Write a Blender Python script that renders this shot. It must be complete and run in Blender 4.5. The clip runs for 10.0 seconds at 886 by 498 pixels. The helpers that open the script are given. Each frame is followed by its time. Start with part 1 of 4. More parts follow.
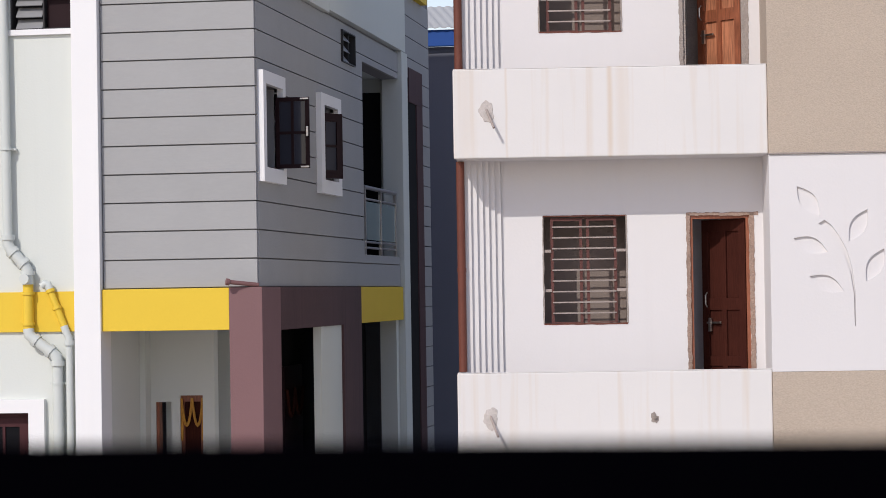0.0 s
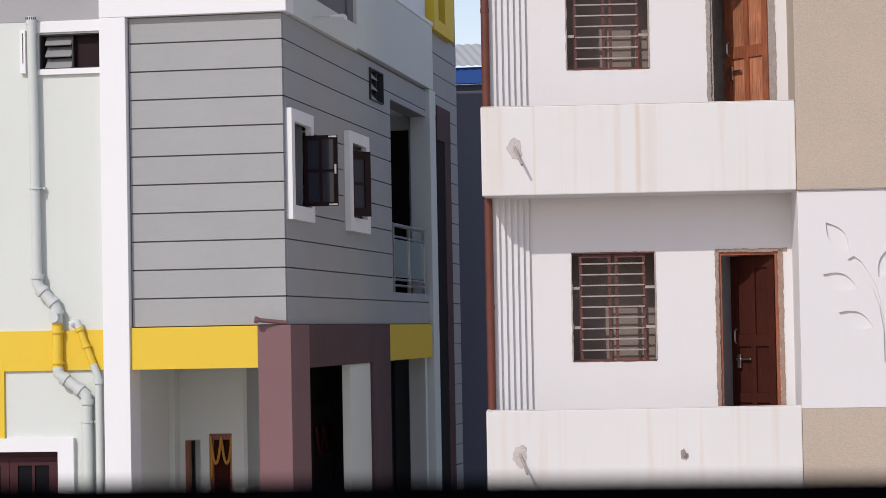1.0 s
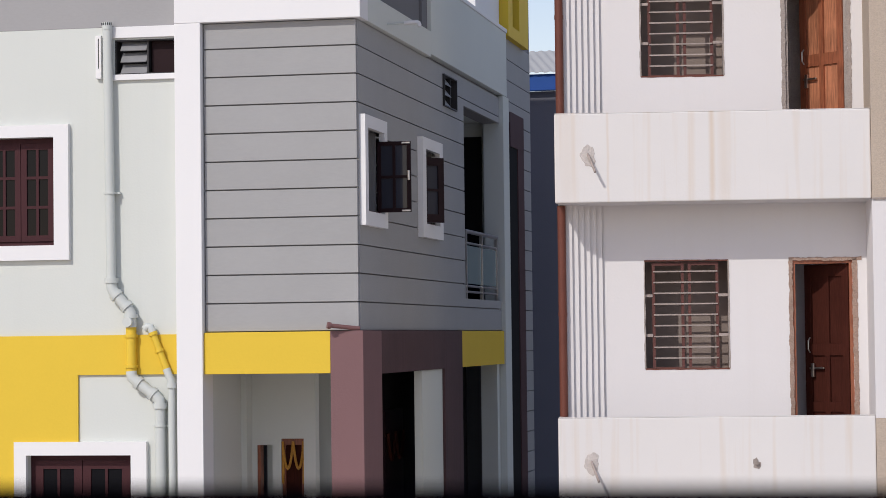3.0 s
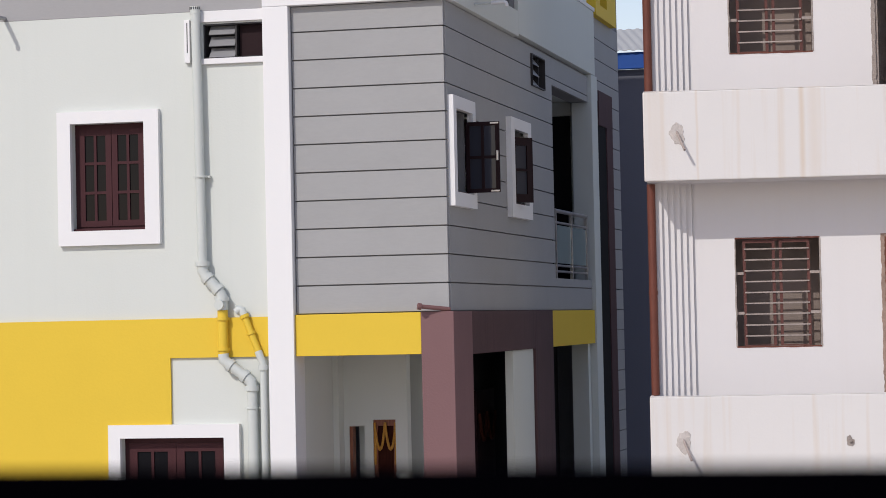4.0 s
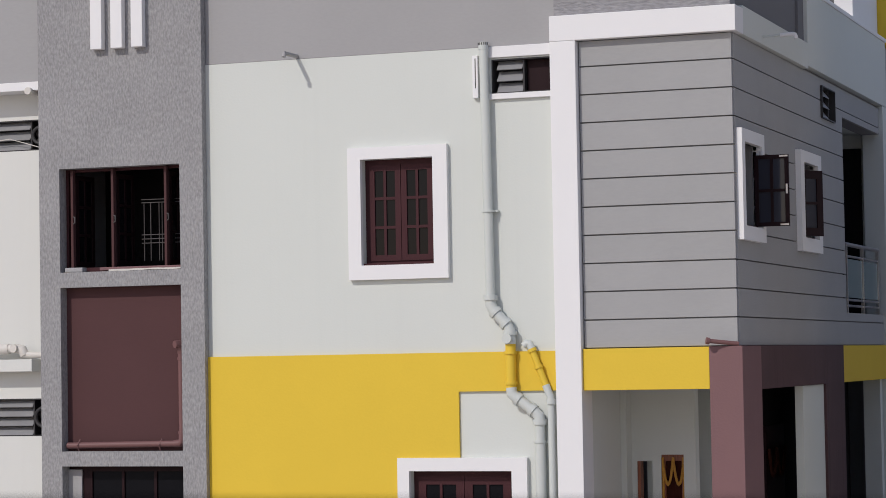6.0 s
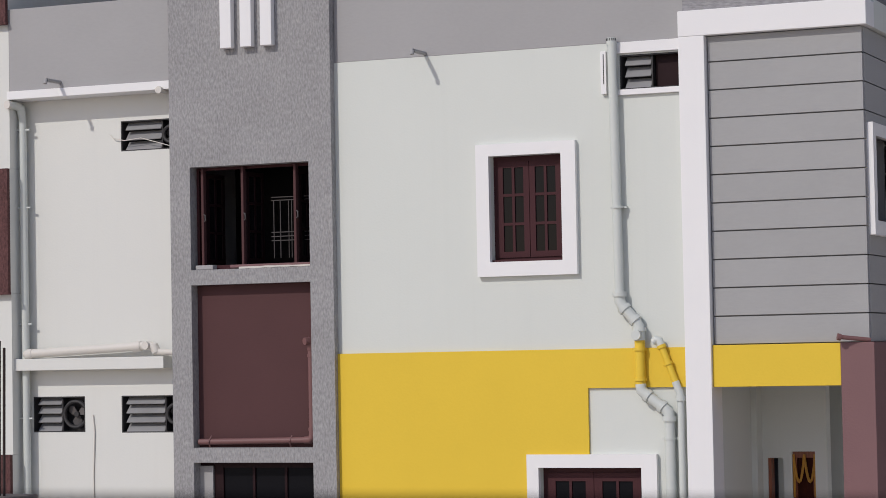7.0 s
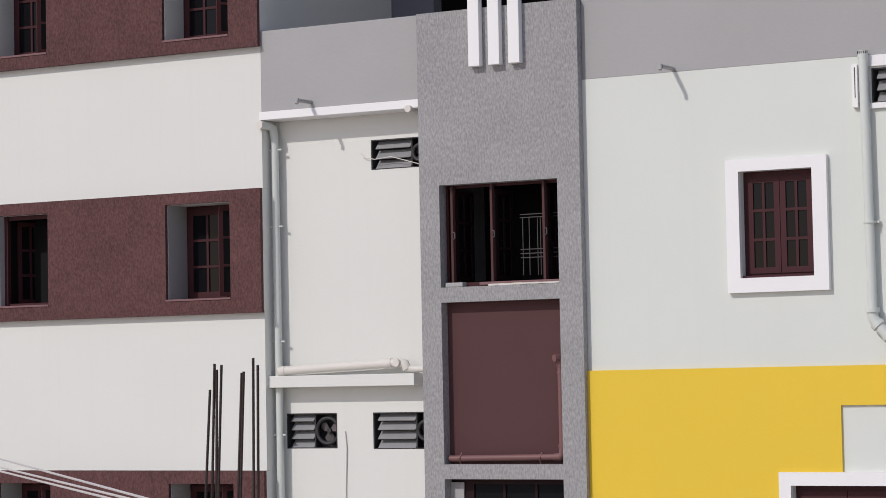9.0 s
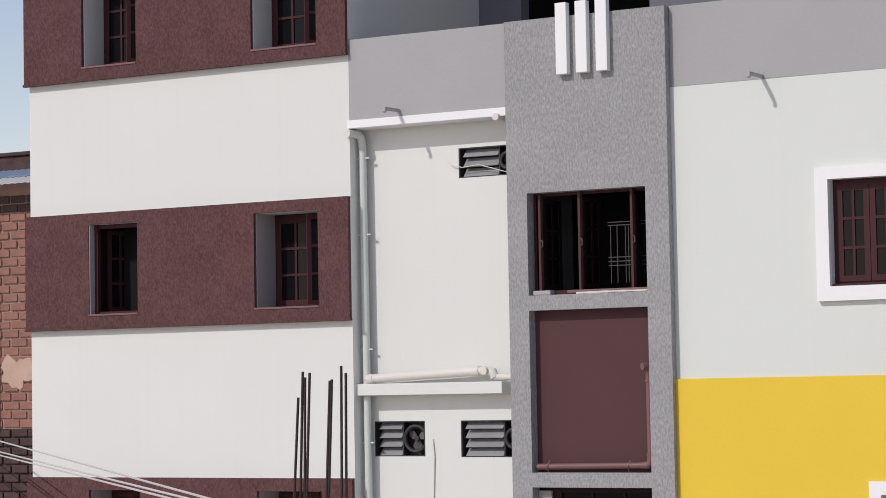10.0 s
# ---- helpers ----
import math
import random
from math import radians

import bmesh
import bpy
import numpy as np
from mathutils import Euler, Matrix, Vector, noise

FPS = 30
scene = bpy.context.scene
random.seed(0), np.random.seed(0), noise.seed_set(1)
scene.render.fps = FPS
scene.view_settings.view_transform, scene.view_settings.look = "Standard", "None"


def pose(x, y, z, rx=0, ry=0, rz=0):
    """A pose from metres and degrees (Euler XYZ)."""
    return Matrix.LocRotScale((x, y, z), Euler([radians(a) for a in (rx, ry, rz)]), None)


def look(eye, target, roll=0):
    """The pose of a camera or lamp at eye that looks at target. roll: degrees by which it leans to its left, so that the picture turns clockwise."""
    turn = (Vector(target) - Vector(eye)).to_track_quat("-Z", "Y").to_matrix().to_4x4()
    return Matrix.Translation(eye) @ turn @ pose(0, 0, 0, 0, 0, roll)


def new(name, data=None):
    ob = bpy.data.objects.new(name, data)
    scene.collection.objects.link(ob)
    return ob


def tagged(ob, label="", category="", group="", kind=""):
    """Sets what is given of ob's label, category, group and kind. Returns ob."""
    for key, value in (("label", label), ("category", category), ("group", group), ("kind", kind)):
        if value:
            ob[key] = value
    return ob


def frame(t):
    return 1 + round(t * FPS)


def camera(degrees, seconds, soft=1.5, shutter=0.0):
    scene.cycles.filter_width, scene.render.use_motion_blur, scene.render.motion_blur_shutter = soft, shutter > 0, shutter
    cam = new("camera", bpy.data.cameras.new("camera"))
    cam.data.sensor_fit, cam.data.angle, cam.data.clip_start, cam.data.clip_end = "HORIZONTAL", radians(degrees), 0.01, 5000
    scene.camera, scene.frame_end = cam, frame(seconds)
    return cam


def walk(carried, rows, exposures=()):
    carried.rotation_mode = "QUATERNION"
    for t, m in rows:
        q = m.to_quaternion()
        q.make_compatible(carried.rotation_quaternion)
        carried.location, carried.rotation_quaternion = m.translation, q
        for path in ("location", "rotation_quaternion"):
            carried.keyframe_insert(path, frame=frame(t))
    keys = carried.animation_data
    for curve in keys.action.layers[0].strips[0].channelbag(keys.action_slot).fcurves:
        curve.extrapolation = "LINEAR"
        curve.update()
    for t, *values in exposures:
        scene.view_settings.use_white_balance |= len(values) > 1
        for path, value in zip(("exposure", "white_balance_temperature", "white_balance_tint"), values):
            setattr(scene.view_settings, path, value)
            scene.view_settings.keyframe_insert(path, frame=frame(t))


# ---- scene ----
cam = camera(20.66, 10.0, soft=0.45)
EYE = (0.0, 0.0, 4.8)
ROWS = [
    (0.0, 90.997, 0.909, 8.656), (0.5, 90.943, 1.246, 8.941), (1.0, 91.89, 1.079, 9.332),
    (1.5, 92.618, 1.065, 9.718), (2.0, 92.515, 0.885, 10.317), (3.5, 91.806, 0.911, 11.812),
    (4.0, 91.641, 1.246, 13.166), (4.5, 92.744, 0.903, 14.513), (5.0, 92.676, 0.99, 16.873),
    (5.5, 92.597, 1.097, 18.545), (7.0, 92.553, 1.081, 22.971), (7.5, 92.528, 1.437, 24.713),
    (8.0, 92.493, 1.363, 26.253), (8.5, 92.778, 1.269, 27.601), (9.0, 93.062, 1.116, 28.846),
    (9.5, 93.481, 1.17, 30.212), (10.0, 93.29, 1.035, 30.912),
]
walk(cam, [(t, pose(*EYE, rx, ry, rz)) for t, rx, ry, rz in ROWS], exposures=[(0.0, -0.02, 6500, 10), (2.0, -0.13, 6500, 10), (4.0, -0.15, 6500, 10), (4.5, -0.17, 6500, 10), (5.0, -0.18, 6500, 10), (5.5, -0.32, 6500, 10), (7.5, -0.38, 6500, 10), (8.5, -0.32, 6500, 10), (10.0, -0.16, 6500, 10)])
# the near sill is out of focus
cam.data.dof.use_dof = True
cam.data.dof.focus_distance = 24.0
cam.data.dof.aperture_fstop = 24.0

# ---------------------------------------------------------------- light
TO_SUN = Vector((-0.42, -1.0, 0.84)).normalized()
world = bpy.data.worlds.new("sky")
scene.world = world
world.use_nodes = True
wn = world.node_tree.nodes
sky = wn.new("ShaderNodeTexSky")
sky.sky_type = "NISHITA"
sky.sun_disc = False
sky.sun_elevation = math.asin(TO_SUN.z)
sky.sun_rotation = math.atan2(TO_SUN.x, TO_SUN.y)
sky.air_density, sky.dust_density, sky.ozone_density = 1.0, 0.5, 1.6
wn["Background"].inputs[1].default_value = 0.165
haze = wn.new("ShaderNodeVectorMath")
haze.operation = "MULTIPLY"
haze.inputs[1].default_value = (1.075, 0.885, 0.84)
world.node_tree.links.new(sky.outputs[0], haze.inputs[0])
world.node_tree.links.new(haze.outputs[0], wn["Background"].inputs[0])
sun = new("sun", bpy.data.lights.new("sun", "SUN"))
sun.data.energy, sun.data.angle, sun.data.color = 2.42, radians(0.55), (1.0, 0.957, 0.90)
sun.matrix_world = look(TO_SUN * 60, (0, 0, 0))


# ---------------------------------------------------------------- materials
def surface(name, rgb, rough=0.75, spread=0.07, size=1.3, bump=0.15, grain=70.0, stretch=(1, 1, 1), metal=0.0,
            fleck=0.0, streak=None, streak_rgb=(0.45, 0.3, 0.2), spec=0.35, runs=()):
    """Paint, plaster, wood or metal: large mottling, fine grain with relief, and, where asked, vertical run-off streaks."""
    mat = bpy.data.materials.new(name)
    mat.use_nodes = True
    nt = mat.node_tree
    n, ln = nt.nodes, nt.links
    b = n["Principled BSDF"]
    b.inputs["Roughness"].default_value = rough
    b.inputs["Metallic"].default_value = metal
    b.inputs["Specular IOR Level"].default_value = spec
    tc = n.new("ShaderNodeTexCoord")
    mp = n.new("ShaderNodeMapping")
    mp.inputs["Scale"].default_value = stretch
    ln.new(tc.outputs["Object"], mp.inputs[0])
    big = n.new("ShaderNodeTexNoise")
    big.inputs["Scale"].default_value, big.inputs["Detail"].default_value = size, 6.0
    ln.new(tc.outputs["Object"], big.inputs[0])
    fine = n.new("ShaderNodeTexNoise")
    fine.inputs["Scale"].default_value, fine.inputs["Detail"].default_value = grain, 3.0
    ln.new(mp.outputs[0], fine.inputs[0])
    info = n.new("ShaderNodeObjectInfo")
    rnd = n.new("ShaderNodeMath")
    rnd.operation = "MULTIPLY_ADD"
    rnd.inputs[1].default_value, rnd.inputs[2].default_value = spread * 0.5, -spread * 0.25
    ln.new(info.outputs["Random"], rnd.inputs[0])
    k1 = n.new("ShaderNodeMath")
    k1.operation = "MULTIPLY_ADD"
    k1.inputs[1].default_value, k1.inputs[2].default_value = spread * 2.0, 1.0 - spread
    ln.new(big.outputs["Fac"], k1.inputs[0])
    k2 = n.new("ShaderNodeMath")
    k2.operation = "MULTIPLY_ADD"
    k2.inputs[1].default_value, k2.inputs[2].default_value = fleck * 2.0, -fleck
    ln.new(fine.outputs["Fac"], k2.inputs[0])
    add = n.new("ShaderNodeMath")
    ln.new(k1.outputs[0], add.inputs[0])
    ln.new(k2.outputs[0], add.inputs[1])
    add2 = n.new("ShaderNodeMath")
    ln.new(add.outputs[0], add2.inputs[0])
    ln.new(rnd.outputs[0], add2.inputs[1])
    col = n.new("ShaderNodeVectorMath")
    col.operation = "SCALE"
    col.inputs[0].default_value = rgb
    ln.new(add2.outputs[0], col.inputs["Scale"])
    out = col.outputs[0]
    if streak:
        m2 = n.new("ShaderNodeMapping")
        m2.inputs["Scale"].default_value = (7.0, 7.0, 0.22)
        ln.new(tc.outputs["Object"], m2.inputs[0])
        s = n.new("ShaderNodeTexNoise")
        s.inputs["Scale"].default_value, s.inputs["Detail"].default_value = 1.6, 4.0
        ln.new(m2.outputs[0], s.inputs[0])
        ramp = n.new("ShaderNodeMapRange")
        ramp.inputs["From Min"].default_value, ramp.inputs["From Max"].default_value = 0.55, 0.76
        ramp.inputs["To Max"].default_value = streak
        ln.new(s.outputs["Fac"], ramp.inputs[0])
        mx = n.new("ShaderNodeMix")
        mx.data_type = "RGBA"
        ln.new(ramp.outputs[0], mx.inputs["Factor"])
        ln.new(out, mx.inputs["A"])
        mx.inputs["B"].default_value = (*streak_rgb, 1)
        out = mx.outputs["Result"]
    for x0, half, low, much, tone in runs:
        # a soft rust run at x0 that frays sideways and fades towards its foot at height low
        sep = n.new("ShaderNodeSeparateXYZ")
        ln.new(tc.outputs["Object"], sep.inputs[0])
        fray = n.new("ShaderNodeMath")
        fray.operation = "MULTIPLY_ADD"
        fray.inputs[1].default_value = 0.05
        ln.new(big.outputs["Fac"], fray.inputs[0])
        ln.new(sep.outputs["X"], fray.inputs[2])
        gap = n.new("ShaderNodeMath")
        gap.operation = "SUBTRACT"
        gap.inputs[1].default_value = x0 + 0.025
        ln.new(fray.outputs[0], gap.inputs[0])
        away = n.new("ShaderNodeMath")
        away.operation = "ABSOLUTE"
        ln.new(gap.outputs[0], away.inputs[0])
        core = n.new("ShaderNodeMapRange")
        core.interpolation_type = "SMOOTHSTEP"
        core.inputs["From Min"].default_value, core.inputs["From Max"].default_value = half, 0.0
        core.inputs["To Max"].default_value = much
        ln.new(away.outputs[0], core.inputs[0])
        foot = n.new("ShaderNodeMapRange")
        foot.inputs["From Min"].default_value, foot.inputs["From Max"].default_value = low, low + 0.7
        foot.inputs["To Min"].default_value = 0.0
        ln.new(sep.outputs["Z"], foot.inputs[0])
        both = n.new("ShaderNodeMath")
        both.operation = "MULTIPLY"
        ln.new(core.outputs[0], both.inputs[0])
        ln.new(foot.outputs[0], both.inputs[1])
        mx = n.new("ShaderNodeMix")
        mx.data_type = "RGBA"
        ln.new(both.outputs[0], mx.inputs["Factor"])
        ln.new(out, mx.inputs["A"])
        mx.inputs["B"].default_value = (*tone, 1)
        out = mx.outputs["Result"]
    ln.new(out, b.inputs["Base Color"])
    if bump:
        bp = n.new("ShaderNodeBump")
        bp.inputs["Strength"].default_value, bp.inputs["Distance"].default_value = bump, 0.02
        ln.new(fine.outputs["Fac"], bp.inputs["Height"])
        ln.new(bp.outputs[0], b.inputs["Normal"])
    return mat


PALE = surface("pale_mint_paint", (0.66, 0.685, 0.645), 0.8, 0.035, 0.9, 0.06, 45, streak=0.05, streak_rgb=(0.5, 0.52, 0.48))
WHITE = surface("white_paint", (0.82, 0.815, 0.815), 0.75, 0.025, 1.2, 0.05, 60)
LEFTWHITE = surface("ivory_paint", (0.70, 0.705, 0.67), 0.8, 0.03, 0.7, 0.06, 45, streak=0.05, streak_rgb=(0.55, 0.53, 0.48))
PLANK = surface("grey_board_paint", (0.365, 0.365, 0.365), 0.75, 0.07, 1.6, 0.05, 28, stretch=(0.6, 0.6, 2.2), fleck=0.05)
BACK = surface("dark_grey_joint", (0.25, 0.247, 0.25), 0.85, 0.05)
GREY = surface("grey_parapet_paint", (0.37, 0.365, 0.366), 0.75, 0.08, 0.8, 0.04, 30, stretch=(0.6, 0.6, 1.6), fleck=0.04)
ROUGH = surface("combed_grey_render", (0.315, 0.311, 0.315), 0.9, 0.12, 1.8, 0.4, 46, stretch=(1.2, 1.2, 0.5), fleck=0.55)
PANEL = surface("textured_grey_render", (0.30, 0.295, 0.305), 0.9, 0.05, 1.5, 0.7, 22, stretch=(0.6, 0.6, 2.2), fleck=0.5)
# dark grey paint, also shade painted on the tower side and parapet gap
DARKGREY = surface("charcoal_paint_and_shade", (0.17, 0.168, 0.178), 0.8, 0.05, 1.0, 0.1, 40)
YELLOW = surface("yellow_paint", (0.76, 0.525, 0.045), 0.7, 0.05, 1.4, 0.06, 45, fleck=0.02)
MAROON = surface("dusty_maroon_paint", (0.205, 0.112, 0.115), 0.75, 0.08, 1.8, 0.12, 45, streak=0.12, streak_rgb=(0.3, 0.18, 0.18))
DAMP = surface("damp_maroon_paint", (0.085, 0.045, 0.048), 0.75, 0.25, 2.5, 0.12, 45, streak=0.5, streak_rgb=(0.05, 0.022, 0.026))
BROWN = surface("brown_stucco", (0.102, 0.046, 0.045), 0.9, 0.25, 2.2, 0.55, 44, stretch=(1.2, 1.2, 0.65), fleck=0.85)
PANELM = surface("maroon_panel_paint", (0.084, 0.036, 0.037), 0.8, 0.14, 1.1, 0.03, 35, stretch=(0.5, 0.5, 3.0), fleck=0.06)
WOODM = surface("maroon_wood_paint", (0.064, 0.0245, 0.028), 0.5, 0.08, 3.0, 0.08, 40, stretch=(3, 3, 0.4), spec=0.12)
SLATE = surface("slate_blue_paint", (0.165, 0.167, 0.20), 0.85, 0.06, 0.9, 0.1, 40)
PIPEP = surface("pale_pipe_plastic", (0.60, 0.63, 0.60), 0.45, 0.03, 3.0, 0.0)
PIPEY = surface("yellow_painted_pipe", (0.78, 0.54, 0.05), 0.5, 0.04, 3.0, 0.0)
PIPEW = surface("cream_pipe_plastic", (0.66, 0.63, 0.58), 0.45, 0.05, 3.0, 0.0)
PIPEM = surface("maroon_painted_pipe", (0.19, 0.095, 0.092), 0.5, 0.06, 3.0, 0.0)
RUSTP = surface("red_oxide_pipe", (0.145, 0.046, 0.03), 0.6, 0.25, 5.0, 0.1, 40, fleck=0.1)
RWALL = surface("pinkish_white_wall", (0.745, 0.72, 0.715), 0.85, 0.025, 0.8, 0.06, 40, streak=0.06, streak_rgb=(0.6, 0.55, 0.5))
RPAR = surface("weathered_white_parapet", (0.745, 0.72, 0.70), 0.85, 0.05, 1.2, 0.1, 40, streak=0.35, streak_rgb=(0.64, 0.50, 0.36),
               runs=[(x - 1.2, w, 5.55, k, (0.60, 0.43, 0.26)) for x, w, k in ((0.915, 0.045, 0.42), (0.72, 0.05, 0.2), (1.03, 0.10, 0.2), (-0.10, 0.02, 0.25), (-0.5, 0.16, 0.15), (0.3, 0.03, 0.15))])
BEIGE = surface("beige_textured_render", (0.50, 0.415, 0.335), 0.95, 0.07, 1.5, 0.35, 85, stretch=(0.7, 0.7, 1.3), fleck=0.22)
PATCHC = surface("pale_cement_patch", (0.55, 0.50, 0.47), 0.95, 0.25, 14.0, 0.5, 60, fleck=0.2)
CEMENT = surface("raw_cement", (0.36, 0.31, 0.28), 0.95, 0.25, 9.0, 0.5, 60, fleck=0.2)
RAWEDGE = surface("raw_brown_plaster", (0.36, 0.255, 0.205), 0.95, 0.3, 11.0, 0.6, 60, fleck=0.25)
TEAK = surface("varnished_teak", (0.30, 0.098, 0.048), 0.42, 0.35, 4.0, 0.15, 14, stretch=(6, 6, 0.5), fleck=0.6, spec=0.5)
TEAKP = surface("light_teak_panel", (0.40, 0.16, 0.085), 0.45, 0.5, 5.0, 0.15, 12, stretch=(7, 7, 0.45), fleck=0.9, spec=0.4)
# dark teak; on the lower balcony door it stands in for shade
DARKTEAK = surface("darkened_teak", (0.055, 0.015, 0.010), 0.75, 0.25, 3.0, 0.15, 18, stretch=(5, 5, 0.5), fleck=0.4, spec=0.08)
IRON = surface("rusty_window_iron", (0.115, 0.045, 0.038), 0.75, 0.3, 14.0, 0.2, 60, fleck=0.2)
IRONW = surface("pale_scraped_iron", (0.36, 0.30, 0.27), 0.7, 0.3, 16.0, 0.2, 60, fleck=0.2)
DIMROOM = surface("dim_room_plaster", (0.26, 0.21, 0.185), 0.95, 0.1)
DIMIRON = surface("dull_grey_iron", (0.10, 0.092, 0.09), 0.7, 0.3, 16.0, 0.2, 60, fleck=0.2)
REBAR = surface("rebar_steel", (0.040, 0.026, 0.024), 0.8, 0.3, 9.0, 0.3, 90, fleck=0.3)
ALU = surface("dull_louvre_metal", (0.27, 0.27, 0.275), 0.45, 0.15, 6.0, 0.05, 50)
STEEL = surface("brushed_steel", (0.55, 0.54, 0.53), 0.3, 0.05, 6.0, 0.0, metal=1.0)
FANP = surface("dark_fan_plastic", (0.035, 0.034, 0.036), 0.5, 0.1, 8.0, 0.0)
# near-black, so the darkness of unlit depths is put into the colour
DARK = surface("near_black_shade", (0.006, 0.0055, 0.006), 0.95, 0.2, 1.0, 0.0)
# the sill's deep shade is put into this near-black colour
SILLSHADE = surface("near_black_sill_shade", (0.008, 0.0055, 0.0075), 0.95, 0.1, 4.0, 0.0, spec=0.0)
# soot and weathering, plus shade painted on the lower and eave bricks
DARKBRICK = surface("sooty_and_shaded_brick", (0.075, 0.046, 0.043), 0.95, 0.5, 5.0, 0.6, 40, fleck=0.3)
BRICK = surface("red_brick", (0.28, 0.142, 0.11), 0.95, 0.35, 6.0, 0.6, 40, fleck=0.3)
MORTAR = surface("mortar", (0.37, 0.245, 0.20), 0.95, 0.2, 5.0, 0.4, 50, fleck=0.2)
PATCH = surface("pink_plaster_patch", (0.50, 0.35, 0.28), 0.95, 0.2, 4.0, 0.3, 40)
TIN = surface("pale_roof_sheet", (0.50, 0.50, 0.50), 0.7, 0.08, 2.0, 0.0)
FADED = surface("faded_blue_sheet", (0.20, 0.26, 0.37), 0.6, 0.15, 3.0, 0.0)
VARNISH = surface("dark_varnished_wood", (0.022, 0.010, 0.012), 0.5, 0.08, 3.0, 0.05, 40, stretch=(3, 3, 0.4), spec=0.12)
BLUE = surface("blue_fascia_sheet", (0.02, 0.085, 0.34), 0.5, 0.08, 2.0, 0.05)
GARLAND = surface("marigold_garland", (0.52, 0.26, 0.05), 0.9, 0.3, 30.0, 0.3, 90, fleck=0.2)
EARTH = surface("dusty_ground", (0.52, 0.465, 0.41), 0.95, 0.2, 0.3, 0.4, 12, fleck=0.15)
CABLE = surface("grey_cable_sheath", (0.56, 0.53, 0.52), 0.6, 0.1, 6.0, 0.0)
LOCALWALL = surface("plain_plaster", (0.3, 0.29, 0.28), 0.9, 0.06)


def glazing(name, tint, rough=0.04, gloss=0.05):
    """Window glass, dark behind, with a clear reflection."""
    mat = bpy.data.materials.new(name)
    mat.use_nodes = True
    b = mat.node_tree.nodes["Principled BSDF"]
    b.inputs["Base Color"].default_value = (*tint, 1)
    b.inputs["Roughness"].default_value = rough
    b.inputs["Specular IOR Level"].default_value = gloss
    return mat


GLASS = glazing("dark_window_glass", (0.008, 0.008, 0.010), 0.04, 0.12)
# the sky's reflection in the swung leaves is put into this base tint
SKYGLASS = glazing("glass_with_sky_tint", (0.04, 0.042, 0.056), 0.04, 0.3)
TEAL = glazing("frosted_teal_glass", (0.20, 0.27, 0.27), 0.25, 0.4)

# ---------------------------------------------------------------- builders
ID = Matrix.Identity(4)
XS = -5.317
SIDE = Matrix(((0, -1, 0, XS), (1, 0, 0, 0), (0, 0, 1, 0), (0, 0, 0, 1)))     # u along the side wall, d into it
YAW_R = radians(6.86)
RIGHT = Matrix.Translation((0, 0, 4.8)) @ Matrix.Scale(1.0, 4) @ Matrix.Translation((0, 0, -4.8)) @ Matrix.Rotation(YAW_R, 4, "Z")


def front(y):
    """u along x, d into a wall that faces the camera at that y."""
    return Matrix.Translation((0, y, 0))


def thing(name, base, label, category, group="", kind="", turn=0.0):
    ob = new(name)
    ob.matrix_world = Matrix.Translation(base) @ Matrix.Rotation(turn, 4, "Z")
    ob.empty_display_size = 0.2
    bpy.context.view_layer.update()
    return tagged(ob, label, category, group, kind)


def base_of(ob):
    while ob.parent:
        ob = ob.parent
    return ob.matrix_basis


def part(name, bm, material, parent, label="", m=ID, smooth=False):
    """Links a bmesh as one mesh object under a thing or a part; its coordinates are m's."""
    bm.transform(base_of(parent).inverted() @ m)
    bmesh.ops.recalc_face_normals(bm, faces=bm.faces)
    me = bpy.data.meshes.new(name)
    bm.to_mesh(me)
    bm.free()
    me.materials.append(material)
    if smooth:
        me.shade_smooth()
        me.set_sharp_from_angle(angle=radians(38))
    ob = new(name, me)
    ob.parent = parent
    return tagged(ob, label)


def single(name, bm, material, base, label, category, group="", kind="", m=ID, smooth=False):
    """A thing that is one mesh."""
    root_m = Matrix.Translation(base)
    bm.transform(root_m.inverted() @ m)
    bmesh.ops.recalc_face_normals(bm, faces=bm.faces)
    me = bpy.data.meshes.new(name)
    bm.to_mesh(me)
    bm.free()
    me.materials.append(material)
    if smooth:
        me.shade_smooth()
        me.set_sharp_from_angle(angle=radians(38))
    ob = new(name, me)
    ob.matrix_world = root_m
    return tagged(ob, label, category, group, kind)


def box(x0, x1, y0, y1, z0, z1, bevel=0.0, bm=None):
    bm = bm or bmesh.new()
    vs = [bm.verts.new((x, y, z)) for z in (z0, z1) for y in (y0, y1) for x in (x0, x1)]
    fs = [bm.faces.new([vs[i] for i in q]) for q in ((0, 2, 3, 1), (4, 5, 7, 6), (0, 1, 5, 4), (2, 6, 7, 3), (0, 4, 6, 2), (1, 3, 7, 5))]
    if bevel:
        es = list({e for f in fs for e in f.edges})
        bmesh.ops.bevel(bm, geom=es, offset=bevel, segments=2, affect="EDGES", profile=0.5)
    return bm


